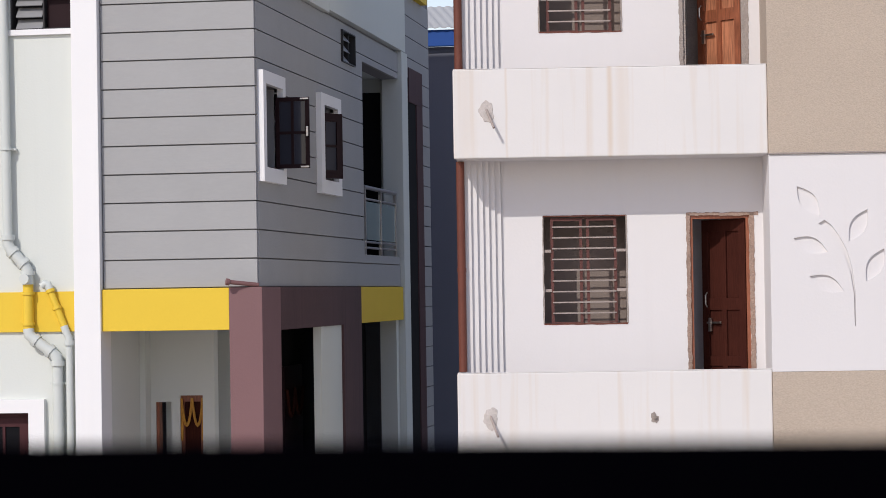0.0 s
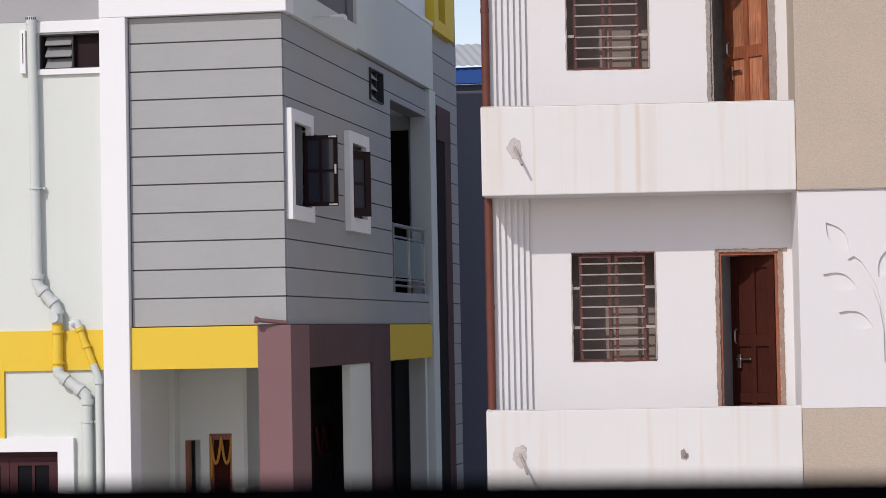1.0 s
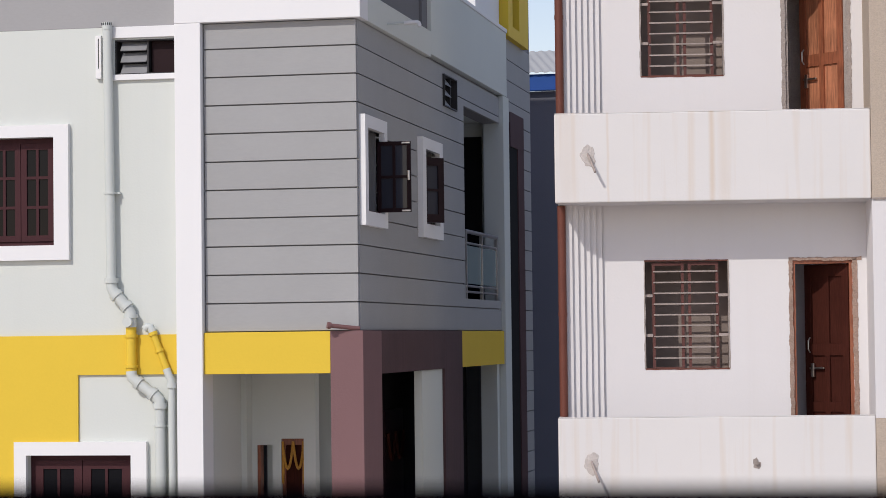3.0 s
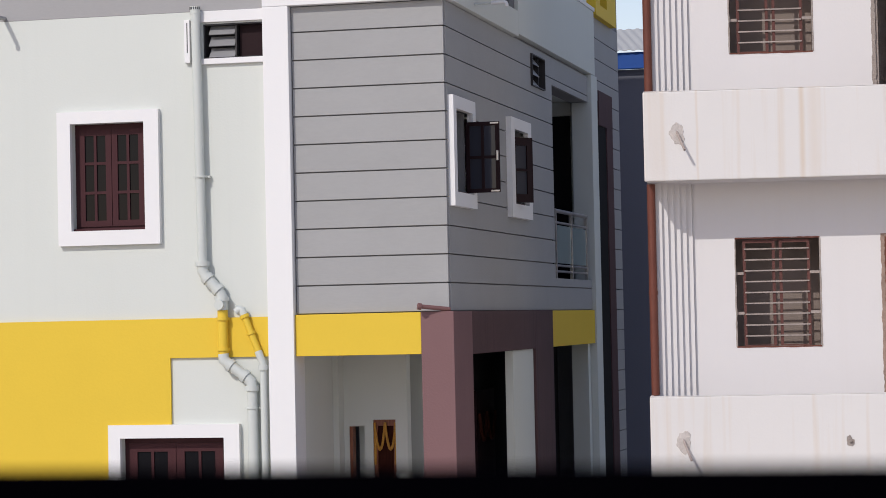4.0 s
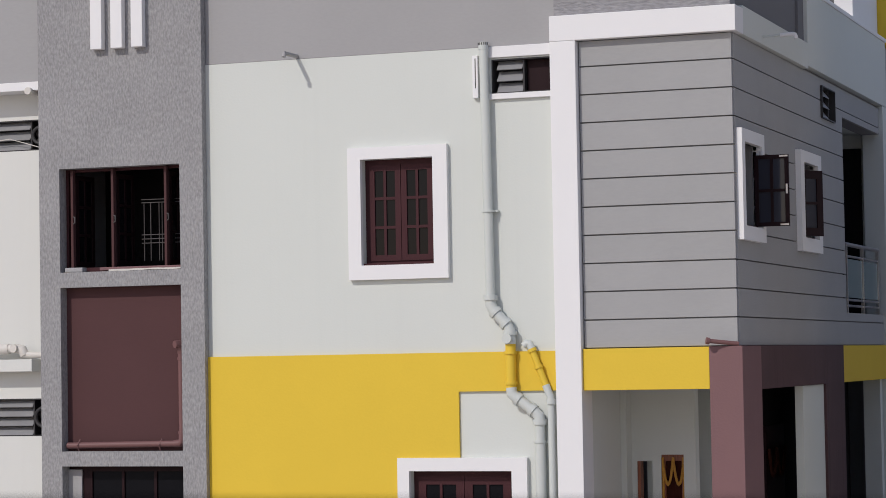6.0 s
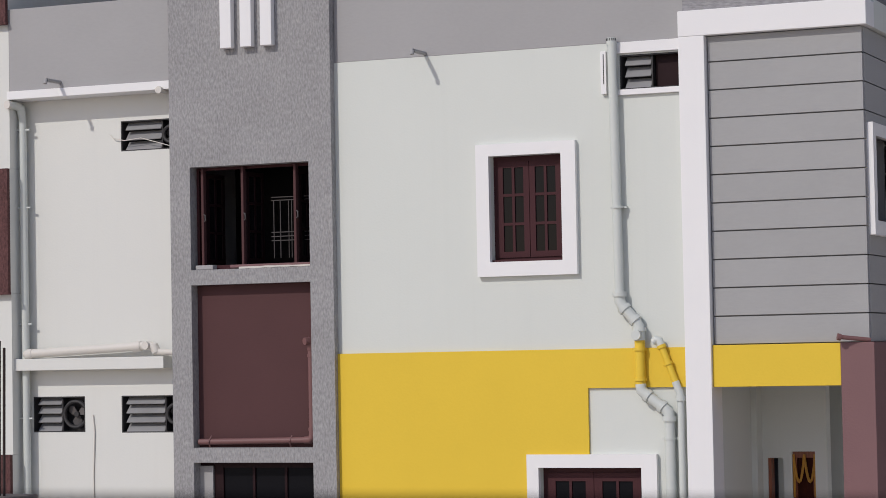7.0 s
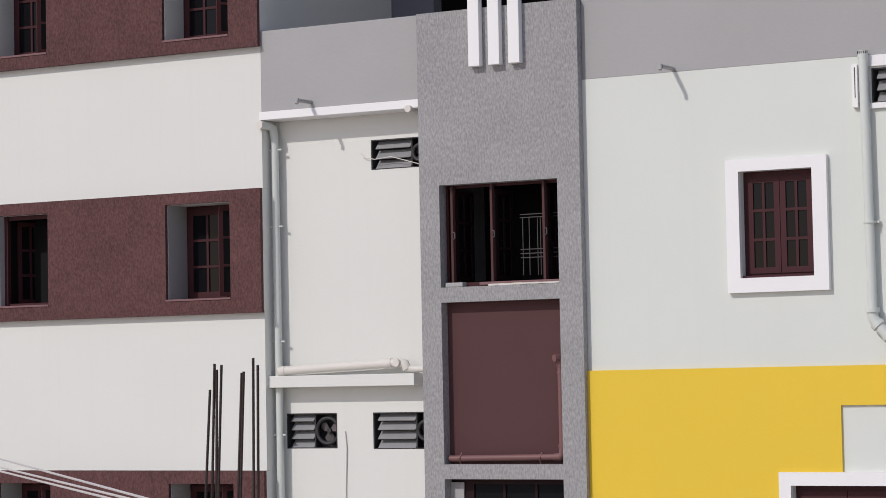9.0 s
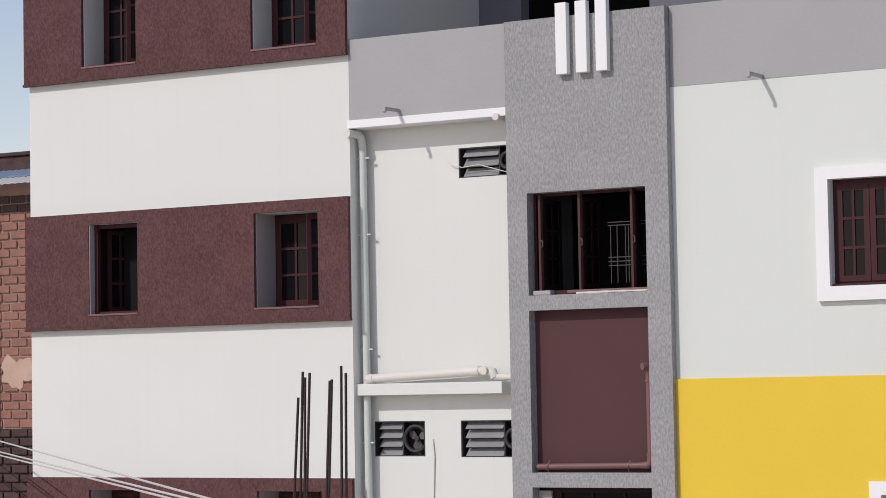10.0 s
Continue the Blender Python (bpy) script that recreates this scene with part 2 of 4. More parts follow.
def holed(a0, a1, z0, z1, b0, b1, holes=(), bm=None):
    """A wall from a0 to a1 and z0 to z1, b0 to b1 thick, with openings (a0, a1, z0, z1) that go through it."""
    bm = bm or bmesh.new()
    ca = sorted({a0, a1, *(min(max(v, a0), a1) for h in holes for v in h[:2])})
    cz = sorted({z0, z1, *(min(max(v, z0), z1) for h in holes for v in h[2:])})
    na, nz = len(ca) - 1, len(cz) - 1

    def solid(i, k):
        if not (0 <= i < na and 0 <= k < nz):
            return False
        a, z = (ca[i] + ca[i + 1]) / 2, (cz[k] + cz[k + 1]) / 2
        return not any(h[0] < a < h[1] and h[2] < z < h[3] for h in holes)

    verts = {}

    def v(i, k, b):
        if (i, k, b) not in verts:
            verts[i, k, b] = bm.verts.new((ca[i], (b0, b1)[b], cz[k]))
        return verts[i, k, b]

    for i in range(na):
        for k in range(nz):
            if not solid(i, k):
                continue
            for b in (0, 1):
                bm.faces.new((v(i, k, b), v(i + 1, k, b), v(i + 1, k + 1, b), v(i, k + 1, b)))
            for di, dk, p, q in ((-1, 0, (i, k), (i, k + 1)), (1, 0, (i + 1, k), (i + 1, k + 1)), (0, -1, (i, k), (i + 1, k)), (0, 1, (i, k + 1), (i + 1, k + 1))):
                if not solid(i + di, k + dk):
                    bm.faces.new((v(*p, 0), v(*q, 0), v(*q, 1), v(*p, 1)))
    return bm


def sweep(pts, r, seg=10, bm=None, caps=True):
    """A round tube along points."""
    bm = bm or bmesh.new()
    pts = [Vector(p) for p in pts]
    rings = []
    for i, p in enumerate(pts):
        d = (pts[min(i + 1, len(pts) - 1)] - pts[max(i - 1, 0)]).normalized()
        side = d.cross(Vector((0.13, 1.0, 0.21))).normalized()
        up = side.cross(d).normalized()
        wide = 1.0
        if 0 < i < len(pts) - 1:
            c = (pts[i + 1] - p).normalized().dot(d)
            wide = 1.0 / max(c, 0.5)
        rr_ = r[i] if isinstance(r, (list, tuple)) else r
        rings.append([bm.verts.new(p + (side * math.cos(a) + up * math.sin(a)) * rr_ * (wide if len(pts) > 2 and wide > 1.02 else 1.0))
                      for a in (2 * math.pi * j / seg for j in range(seg))])
    for s, t in zip(rings, rings[1:]):
        for j in range(seg):
            bm.faces.new((s[j], s[(j + 1) % seg], t[(j + 1) % seg], t[j]))
    if caps:
        bm.faces.new(rings[0])
        bm.faces.new(rings[-1][::-1])
    return bm


def blot(u, z, ru, rz, d, rough=0.25, n=26, seed=1, thick=0.006):
    """An uneven flat patch on a wall."""
    rng = random.Random(seed)
    bm = bmesh.new()
    rim = []
    ph = [rng.uniform(0, 6.28) for _ in range(4)]
    for j in range(n):
        a = 2 * math.pi * j / n
        k = 1 + rough * (0.5 * math.sin(2 * a + ph[0]) + 0.4 * math.sin(3 * a + ph[1]) + 0.3 * math.sin(5 * a + ph[2]) + 0.3 * math.sin(9 * a + ph[3]))
        rim.append((u + ru * k * math.cos(a), z + rz * k * math.sin(a)))
    f_ = [bm.verts.new((p[0], d - thick, p[1])) for p in rim]
    b_ = [bm.verts.new((p[0] + (p[0] - u) * 0.06, d + 0.002, p[1] + (p[1] - z) * 0.06)) for p in rim]
    bm.faces.new(f_)
    for j in range(n):
        bm.faces.new((f_[j], f_[(j + 1) % n], b_[(j + 1) % n], b_[j]))
    return bm


def ragged(u0, u1, z0, z1, d, amp=0.02, step=0.045, seed=3, thick=0.006):
    """A strip of raw plaster with torn long edges."""
    rng = random.Random(seed)
    bm = bmesh.new()
    up = (z1 - z0) > (u1 - u0)
    n = max(3, int(((z1 - z0) if up else (u1 - u0)) / step))
    a, b = [], []
    for i in range(n + 1):
        f = i / n
        j0, j1 = (amp * (0.9 * noise.noise((f * n * 0.13, seed + k_ * 9.7, 0.3)) + 0.9 * noise.noise((f * n * 0.45, seed + k_ * 9.7, 7.3)) + rng.uniform(-0.35, 0.35)) for k_ in (0, 1))
        if up:
            z = z0 + (z1 - z0) * f
            p, q = (u0 + j0, z), (u1 + j1, z)
        else:
            u = u0 + (u1 - u0) * f
            p, q = (u, z0 + j0), (u, z1 + j1)
        a.append([bm.verts.new((p[0], d - thick, p[1])), bm.verts.new((p[0], d + 0.002, p[1]))])
        b.append([bm.verts.new((q[0], d - thick, q[1])), bm.verts.new((q[0], d + 0.002, q[1]))])
    for i in range(n):
        bm.faces.new((a[i][0], a[i + 1][0], b[i + 1][0], b[i][0]))
        bm.faces.new((a[i][0], a[i][1], a[i + 1][1], a[i + 1][0]))
        bm.faces.new((b[i][0], b[i + 1][0], b[i + 1][1], b[i][1]))
    for i in (0, n):
        bm.faces.new((a[i][0], b[i][0], b[i][1], a[i][1]))
    return bm


def casing(parent, m, o, i, proud, deep=0.0, label="white raised plaster surround"):
    """A raised surround; o and i: outer and inner u0, u1, z0, z1."""
    return part("casing", holed(*o, -proud, deep, [i]), WHITE, parent, label, m)


def leaf_frame(parent, m, u0, u1, z0, z1, d0, d1, cols, rows, stile=0.045, bar=0.028, name="window_leaf", mat=None, glass=None, latch=False):
    """A glazed leaf: its frame with bars, and each pane, in the frame m."""
    cw, rh = (u1 - u0 - 2 * stile - (cols - 1) * bar) / cols, (z1 - z0 - 2 * stile - (rows - 1) * bar) / rows
    panes = []
    for c in range(cols):
        for r in range(rows):
            a, z = u0 + stile + c * (cw + bar), z0 + stile + r * (rh + bar)
            panes.append((a, a + cw, z, z + rh))
    leaf = part(name, holed(u0, u1, z0, z1, d0, d1, panes), mat or WOODM, parent, "", m)
    dm = (d0 + d1) / 2
    for p in panes:
        part("pane", box(p[0], p[1], dm - 0.002, dm + 0.002, p[2], p[3]), glass or GLASS, leaf, "", m)
    if latch:
        part("latch", sweep([(u1 - 0.03, d0 - 0.02, (z0 + z1) / 2 - 0.06), (u1 - 0.03, d0 - 0.03, (z0 + z1) / 2), (u1 - 0.03, d0 - 0.02, (z0 + z1) / 2 + 0.06)], 0.008, 6), STEEL, leaf, "", m)
    return leaf


def hinge(m, u, d, angle):
    """The frame of a leaf that hangs at (u, d) and is swung by angle."""
    return m @ Matrix.Translation((u, d, 0)) @ Matrix.Rotation(radians(angle), 4, "Z") @ Matrix.Translation((-u, -d, 0))


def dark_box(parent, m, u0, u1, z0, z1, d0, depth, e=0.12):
    """A near-black box whose colour stands in for the unlit room behind an opening."""
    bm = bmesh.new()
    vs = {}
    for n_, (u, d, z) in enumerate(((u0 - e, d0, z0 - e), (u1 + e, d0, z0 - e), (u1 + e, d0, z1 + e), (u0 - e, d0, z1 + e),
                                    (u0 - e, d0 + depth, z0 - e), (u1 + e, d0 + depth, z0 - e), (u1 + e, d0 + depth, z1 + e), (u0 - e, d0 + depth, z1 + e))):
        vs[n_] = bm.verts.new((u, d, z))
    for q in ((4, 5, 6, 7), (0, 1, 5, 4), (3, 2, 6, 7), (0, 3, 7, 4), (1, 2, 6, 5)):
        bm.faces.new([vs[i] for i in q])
    return part("room", bm, DARK, parent, "near-black box standing for the unlit room", m)


def vent(parent, m, u0, u1, z0, z1, slats, split, fan=True, cover=None):
    """A louvred ventilator with an exhaust fan beside the slats."""
    deep = 0.16
    v = part("ventilator", box(u0, u1, deep, deep + 0.01, z0, z1), FANP, parent, "louvred ventilator opening with exhaust fan", m)
    part("frame", holed(u0, u1, z0, z1, 0.003, deep, [(u0 + 0.014, u1 - 0.014, z0 + 0.012, z1 - 0.012)]), FANP, v, "", m)
    us = u0 + (u1 - u0) * split
    h = (z1 - z0) / slats
    for k in range(slats):
        za = z0 + h * k
        bm = bmesh.new()
        q = [(0.015, za + 0.012), (0.02, za + 0.006), (0.105, za + h * 0.92), (0.10, za + h * 0.98)]
        rows_ = [[bm.verts.new((u, d, z)) for d, z in q] for u in (u0 + 0.05, us)]
        for j in range(4):
            bm.faces.new((rows_[0][j], rows_[0][(j + 1) % 4], rows_[1][(j + 1) % 4], rows_[1][j]))
        bm.faces.new(rows_[0])
        bm.faces.new(rows_[1][::-1])
        part("slat", bm, ALU, v, "", m)
    part("divider", box(us + 0.004, us + 0.02, 0.03, 0.14, z0, z1), FANP, v, "", m)
    if fan:
        cu, cz, r = (us + u1) / 2 + 0.01, (z0 + z1) / 2, min(u1 - us, z1 - z0) * 0.45
        ring = [(cu + r * math.cos(a), 0.05, cz + r * math.sin(a)) for a in (2 * math.pi * j / 24 for j in range(25))]
        part("fan_ring", sweep(ring, 0.022, 8), FANP, v, "", m, True)
        for j in range(3):
            a = 2 * math.pi * j / 3 + 0.5
            bm = bmesh.new()
            pts = [(0.02, -0.02), (r * 0.55, -0.055), (r * 0.88, -0.03), (r * 0.9, 0.03), (r * 0.5, 0.05), (0.02, 0.02)]
            vs = [bm.verts.new((cu + x * math.cos(a) - y * math.sin(a), 0.09 + 0.3 * y, cz + x * math.sin(a) + y * math.cos(a))) for x, y in pts]
            f = bm.faces.new(vs)
            g = bmesh.ops.extrude_face_region(bm, geom=[f])
            bmesh.ops.translate(bm, vec=(0, 0.006, 0), verts=[x for x in g["geom"] if isinstance(x, bmesh.types.BMVert)])
            part("fan_blade", bm, DIMIRON, v, "", m)
        part("fan_hub", sweep([(cu, 0.06, cz), (cu, 0.13, cz)], 0.03, 10), FANP, v, "", m, True)
    elif cover:
        part("fan_cover", box(us + 0.03, u1 - 0.005, 0.1, 0.12, z0 + 0.01, z1 - 0.01), cover, v, "brown board behind the fan", m)
    return v


def coupling(p, q, r, mat, parent, name="coupling"):
    return part(name, sweep([p, q], r, 12), mat, parent, "", ID, True)


# ---------------------------------------------------------------- setting
gm = bmesh.new()
gv = [gm.verts.new((x, y, 0)) for x, y in ((-900, -900), (900, -900), (900, 1500), (-900, 1500))]
gm.faces.new(gv)
single("ground", gm, EARTH, (0, 0, 0), "dusty bare earth ground between the houses", "ground", kind="structure")

# window opening one looks out of; unseen walls and ceiling added to shade it
single("parapet", box(-2.2, 2.2, 0.27, 0.37, 0.0, 4.70), LOCALWALL, (0, 0.32, 0), "plain plaster wall below the window sill", "wall", kind="structure")
single("window_sill", box(-2.2, 2.2, 0.24, 0.40, 4.70, 4.7752, 0.004), SILLSHADE, (0, 0.32, 4.70), "window sill, its deep shade put into a near-black colour", "window sill", kind="structure")
single("wall_south", box(-2.4, 2.4, -2.6, -2.4, 0.0, 6.6), LOCALWALL, (0, -2.5, 0), "unseen back wall, added to shade the sill", "wall", kind="structure")
single("wall_west", box(-2.4, -2.2, -2.4, 0.40, 0.0, 6.4), LOCALWALL, (-2.3, -1, 0), "unseen side wall, added to enclose and shade the sill", "wall", kind="structure")
single("wall_east", box(2.2, 2.4, -2.4, 0.40, 0.0, 6.4), LOCALWALL, (2.3, -1, 0), "unseen side wall, added to enclose and shade the sill", "wall", kind="structure")
single("ceiling", box(-2.4, 2.4, -2.4, 0.40, 6.4, 6.6), LOCALWALL, (0, -1, 6.4), "unseen ceiling, added to shade the sill", "ceiling", kind="structure")
single("floor", box(-2.2, 2.2, -2.4, 0.24, 3.1, 3.3), LOCALWALL, (0, -1, 3.1), "plain cement floor", "floor", kind="structure")

# ---------------------------------------------------------------- the pale house with the boarded corner block
Y = 23.0
house = thing("house", (-9.0, 27.0, 0.0), "pale mint house with grey boarded corner, yellow band and white frame", "house")
WIN = (-9.183, -8.400, 5.757, 6.837)
LOW = (-8.706, -7.620, 2.40, 3.672)
VENT = (-7.77, -7.135, 7.439, 7.784)
part("front_wall", holed(-10.98, -7.0, 0.0, 7.913, Y, Y + 0.23, [WIN, LOW, VENT]), PALE, house, "pale mint painted plaster wall")
# yellow painted area: band with a step down to the left of the low window
part("yellow_band", holed(-10.95, -7.13, 2.2, 4.857, Y - 0.03, Y - 0.001, [(-8.171, -7.0, 0.0, 4.465), (-8.832, -7.458, 0, 3.805)]), YELLOW, house, "bright yellow painted band")
part("grey_parapet", box(-10.93, -7.10, Y + 0.004, Y + 0.2, 7.915, 8.772, 0.004), GREY, house, "smooth grey parapet above the pale wall")
part("lintel_band", box(-7.80, -7.125, Y - 0.03, Y - 0.002, 7.80, 7.912, 0.004), WHITE, house)
part("vent_sill", box(-7.79, -7.125, Y - 0.04, Y - 0.002, 7.38, 7.437, 0.004), WHITE, house)
# window with closed leaves
w = part("window", holed(WIN[0], WIN[1], WIN[2], WIN[3], 0.085, 0.15, [(WIN[0] + 0.05, WIN[1] - 0.05, WIN[2] + 0.05, WIN[3] - 0.06)]), WOODM, house, "closed maroon wooden casement window with small panes", front(Y))
casing(house, front(Y), (-9.324, -8.245, 5.61, 6.959), WIN, 0.06)
mid = (WIN[0] + WIN[1]) / 2
for a, b in ((WIN[0] + 0.045, mid - 0.003), (mid + 0.003, WIN[1] - 0.045)):
    leaf_frame(w, front(Y), a, b, WIN[2] + 0.045, WIN[3] - 0.055, 0.07, 0.105, 2, 3, 0.06)
part("sill", box(WIN[0], WIN[1], 0.0, 0.09, WIN[2], WIN[2] + 0.022), WOODM, w, "", front(Y))
dark_box(house, front(Y), *WIN, 0.231, 0.9)
# low window
casing(house, front(Y), (-8.832, -7.458, 2.25, 3.805), LOW, 0.06)
w = part("window", holed(LOW[0], LOW[1], LOW[2], LOW[3], 0.085, 0.15, [(LOW[0] + 0.05, LOW[1] - 0.05, LOW[2] + 0.05, LOW[3] - 0.06)]), WOODM, house, "closed maroon wooden window with dark panes", front(Y))
half = (LOW[1] - LOW[0] - 0.09) / 2
for j in range(2):
    a = LOW[0] + 0.045 + j * half
    leaf_frame(w, front(Y), a + 0.003, a + half - 0.003, LOW[2] + 0.045, LOW[3] - 0.055, 0.07, 0.105, 2, 3, 0.085)
dark_box(house, front(Y), *LOW, 0.231, 0.9)
vent(house, front(Y), *VENT, 3, 0.5, False, VARNISH)

# white frame: column and cap round the boarded block
part("column", box(-7.128, -6.862, Y - 0.10, Y + 0.25, 0.0, 7.912, 0.006), WHITE, house, "white painted column")
part("cap", box(-7.128, XS + 0.07, Y - 0.10, Y + 0.25, 7.914, 8.168, 0.006), WHITE, house, "white painted cap beam")
part("cap", box(XS - 0.2, XS + 0.07, Y + 0.252, 26.43, 7.914, 8.20, 0.006), PALE, house, "pale band along the side wall")
part("upper_wall", box(-7.10, XS + 0.002, Y - 0.02, Y + 0.2, 8.17, 10.6), PANEL, house, "textured grey upper wall")
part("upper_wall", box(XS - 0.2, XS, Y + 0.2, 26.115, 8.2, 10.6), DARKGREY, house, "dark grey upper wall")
# side parapet of the terrace
part("side_parapet", box(XS - 0.2, XS + 0.07, 26.43, 31.50, 7.945, 8.79, 0.006), PALE, house, "pale terrace parapet")
part("coping", box(XS - 0.22, XS + 0.085, 26.42, 31.51, 8.79, 8.84, 0.006), WHITE, house, "light coping")
# added dark box that paints the shadowy gap at the parapet's end
part("parapet_pier", box(XS - 0.3, XS + 0.03, 26.12, 26.415, 8.2, 8.86, 0.004), DARKGREY, house)
part("terrace_post", box(XS - 0.25, XS - 0.02, 29.75, 31.5, 8.85, 11.5, 0.006), WHITE, house, "white terrace post")
part("terrace_wall", box(XS - 3.0, XS - 0.9, 30.5, 30.7, 8.3, 11.5), PALE, house, "shaded terrace wall")

# backing of the boarded block
W1, W2 = (23.18, 23.93, 6.04, 6.86), (26.05, 26.82, 6.04, 6.86)
SV = (27.34, 28.12, 7.455, 7.825)
NI = (28.64, 31.40, 5.255, 7.575)
part("corner_wall", holed(-6.862, XS - 0.02, 4.87, 7.914, Y + 0.02, Y + 0.2), BACK, house)
part("corner_wall", holed(Y + 0.2, 33.8, 4.87, 7.96, 0.02, 0.22, [W1, W2, SV, NI]), BACK, house, "", SIDE)
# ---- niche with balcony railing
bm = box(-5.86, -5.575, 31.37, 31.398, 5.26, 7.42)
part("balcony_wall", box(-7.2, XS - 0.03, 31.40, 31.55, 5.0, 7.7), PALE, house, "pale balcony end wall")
# thin near-black sheet on the wall paints the doorway's darkness; nothing is cut
part("balcony_door", bm, DARK, house, "near-black sheet standing for an open doorway")
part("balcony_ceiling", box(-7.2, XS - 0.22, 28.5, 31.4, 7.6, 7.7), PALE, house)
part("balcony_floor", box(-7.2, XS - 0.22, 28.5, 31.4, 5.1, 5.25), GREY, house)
# near-black wall: the niche's unlit depth is put into its colour
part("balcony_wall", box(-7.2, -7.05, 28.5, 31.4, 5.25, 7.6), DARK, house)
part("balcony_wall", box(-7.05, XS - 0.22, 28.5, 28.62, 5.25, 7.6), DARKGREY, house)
rail = part("railing", sweep([(28.7, 0.0, 6.07), (30.95, 0.0, 6.07)], 0.025, 10), STEEL, house, "steel railing with frosted glass panels", SIDE, True)
part("rail_bar", sweep([(28.7, 0.0, 5.93), (30.95, 0.0, 5.93)], 0.015, 8), STEEL, rail, "", SIDE, True)
part("rail_bar", sweep([(28.7, 0.0, 5.41), (30.95, 0.0, 5.41)], 0.015, 8), STEEL, rail, "", SIDE, True)
part("rail_bar", sweep([(28.7, 0.0, 5.34), (30.95, 0.0, 5.34)], 0.015, 8), STEEL, rail, "", SIDE, True)
for k in range(3):
    u = 28.74 + k * 1.08
    part("post", box(u - 0.02, u + 0.02, -0.02, 0.02, 5.25, 6.07), STEEL, rail, "", SIDE)
    if k < 2:
        part("glass_panel", box(u + 0.04, u + 1.04, -0.006, 0.006, 5.44, 5.90), TEAL, rail, "frosted teal glass panel", SIDE)
# yellow boxed window and boards further back
part("side_column", box(XS - 0.2, XS + 0.07, 31.19, 31.64, 0.0, 7.94, 0.006), PALE, house, "pale corner column")
YW = (31.87, 32.43, 8.92, 10.9)
part("yellow_surround", holed(31.52, 33.18, 8.76, 11.2, -0.10, 0.2, [YW]), YELLOW, house, "yellow window surround", SIDE)
w = part("window", holed(YW[0], YW[1], YW[2], YW[3], 0.06, 0.10, [(YW[0] + 0.1, (YW[0] + YW[1]) / 2 - 0.05, YW[2] + 0.08, YW[3] - 0.08), ((YW[0] + YW[1]) / 2 + 0.05, YW[1] - 0.1, YW[2] + 0.08, YW[3] - 0.08)]), WOODM, house, "dark wooden window", SIDE)
part("pane", box(YW[0], YW[1], 0.075, 0.08, YW[2], YW[3]), GLASS, w, "", SIDE)
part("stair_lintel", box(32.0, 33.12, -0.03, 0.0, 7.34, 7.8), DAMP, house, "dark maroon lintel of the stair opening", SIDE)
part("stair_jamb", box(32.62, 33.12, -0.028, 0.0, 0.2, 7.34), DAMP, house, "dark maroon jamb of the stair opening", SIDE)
# no opening here: a near-black sheet paints the dark stair interior
part("stair_opening", box(32.0, 32.62, -0.012, 0.0, 0.2, 7.34), DARK, house, "near-black sheet for the unlit stair opening", SIDE)
# unseen wall, raised this high only to throw shade on the far shed
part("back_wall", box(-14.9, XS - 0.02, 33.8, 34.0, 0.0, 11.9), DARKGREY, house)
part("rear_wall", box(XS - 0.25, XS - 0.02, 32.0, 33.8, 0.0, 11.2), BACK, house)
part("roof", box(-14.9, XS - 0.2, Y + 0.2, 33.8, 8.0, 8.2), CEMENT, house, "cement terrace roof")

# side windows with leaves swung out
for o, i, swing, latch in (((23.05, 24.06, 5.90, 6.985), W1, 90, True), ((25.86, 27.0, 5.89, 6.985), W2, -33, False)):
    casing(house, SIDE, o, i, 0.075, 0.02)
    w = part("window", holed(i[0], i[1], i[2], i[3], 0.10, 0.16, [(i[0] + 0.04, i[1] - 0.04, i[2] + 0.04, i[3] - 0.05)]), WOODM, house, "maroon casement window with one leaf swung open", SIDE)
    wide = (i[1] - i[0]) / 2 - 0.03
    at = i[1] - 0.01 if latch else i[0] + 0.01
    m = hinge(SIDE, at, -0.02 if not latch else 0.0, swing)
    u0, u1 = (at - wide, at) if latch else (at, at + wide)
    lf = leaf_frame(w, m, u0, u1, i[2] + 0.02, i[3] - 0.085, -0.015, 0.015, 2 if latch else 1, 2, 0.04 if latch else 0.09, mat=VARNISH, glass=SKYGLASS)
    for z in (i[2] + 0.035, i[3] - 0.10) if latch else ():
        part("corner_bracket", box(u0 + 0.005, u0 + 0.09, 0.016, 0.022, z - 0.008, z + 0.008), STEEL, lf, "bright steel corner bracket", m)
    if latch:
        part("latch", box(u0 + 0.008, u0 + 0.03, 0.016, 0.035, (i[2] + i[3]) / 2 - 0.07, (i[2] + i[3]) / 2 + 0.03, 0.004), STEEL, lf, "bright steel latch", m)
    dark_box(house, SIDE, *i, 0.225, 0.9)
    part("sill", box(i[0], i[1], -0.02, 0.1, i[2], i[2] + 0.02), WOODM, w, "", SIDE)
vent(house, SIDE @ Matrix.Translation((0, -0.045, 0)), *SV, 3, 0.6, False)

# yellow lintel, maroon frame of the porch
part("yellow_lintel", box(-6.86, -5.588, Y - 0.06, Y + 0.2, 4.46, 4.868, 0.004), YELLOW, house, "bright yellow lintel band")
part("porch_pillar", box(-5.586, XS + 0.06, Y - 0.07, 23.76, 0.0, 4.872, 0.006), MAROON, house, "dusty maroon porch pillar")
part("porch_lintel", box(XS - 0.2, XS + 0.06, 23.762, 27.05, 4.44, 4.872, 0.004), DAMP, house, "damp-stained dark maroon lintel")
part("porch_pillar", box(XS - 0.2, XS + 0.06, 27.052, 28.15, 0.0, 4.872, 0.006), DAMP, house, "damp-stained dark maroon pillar")
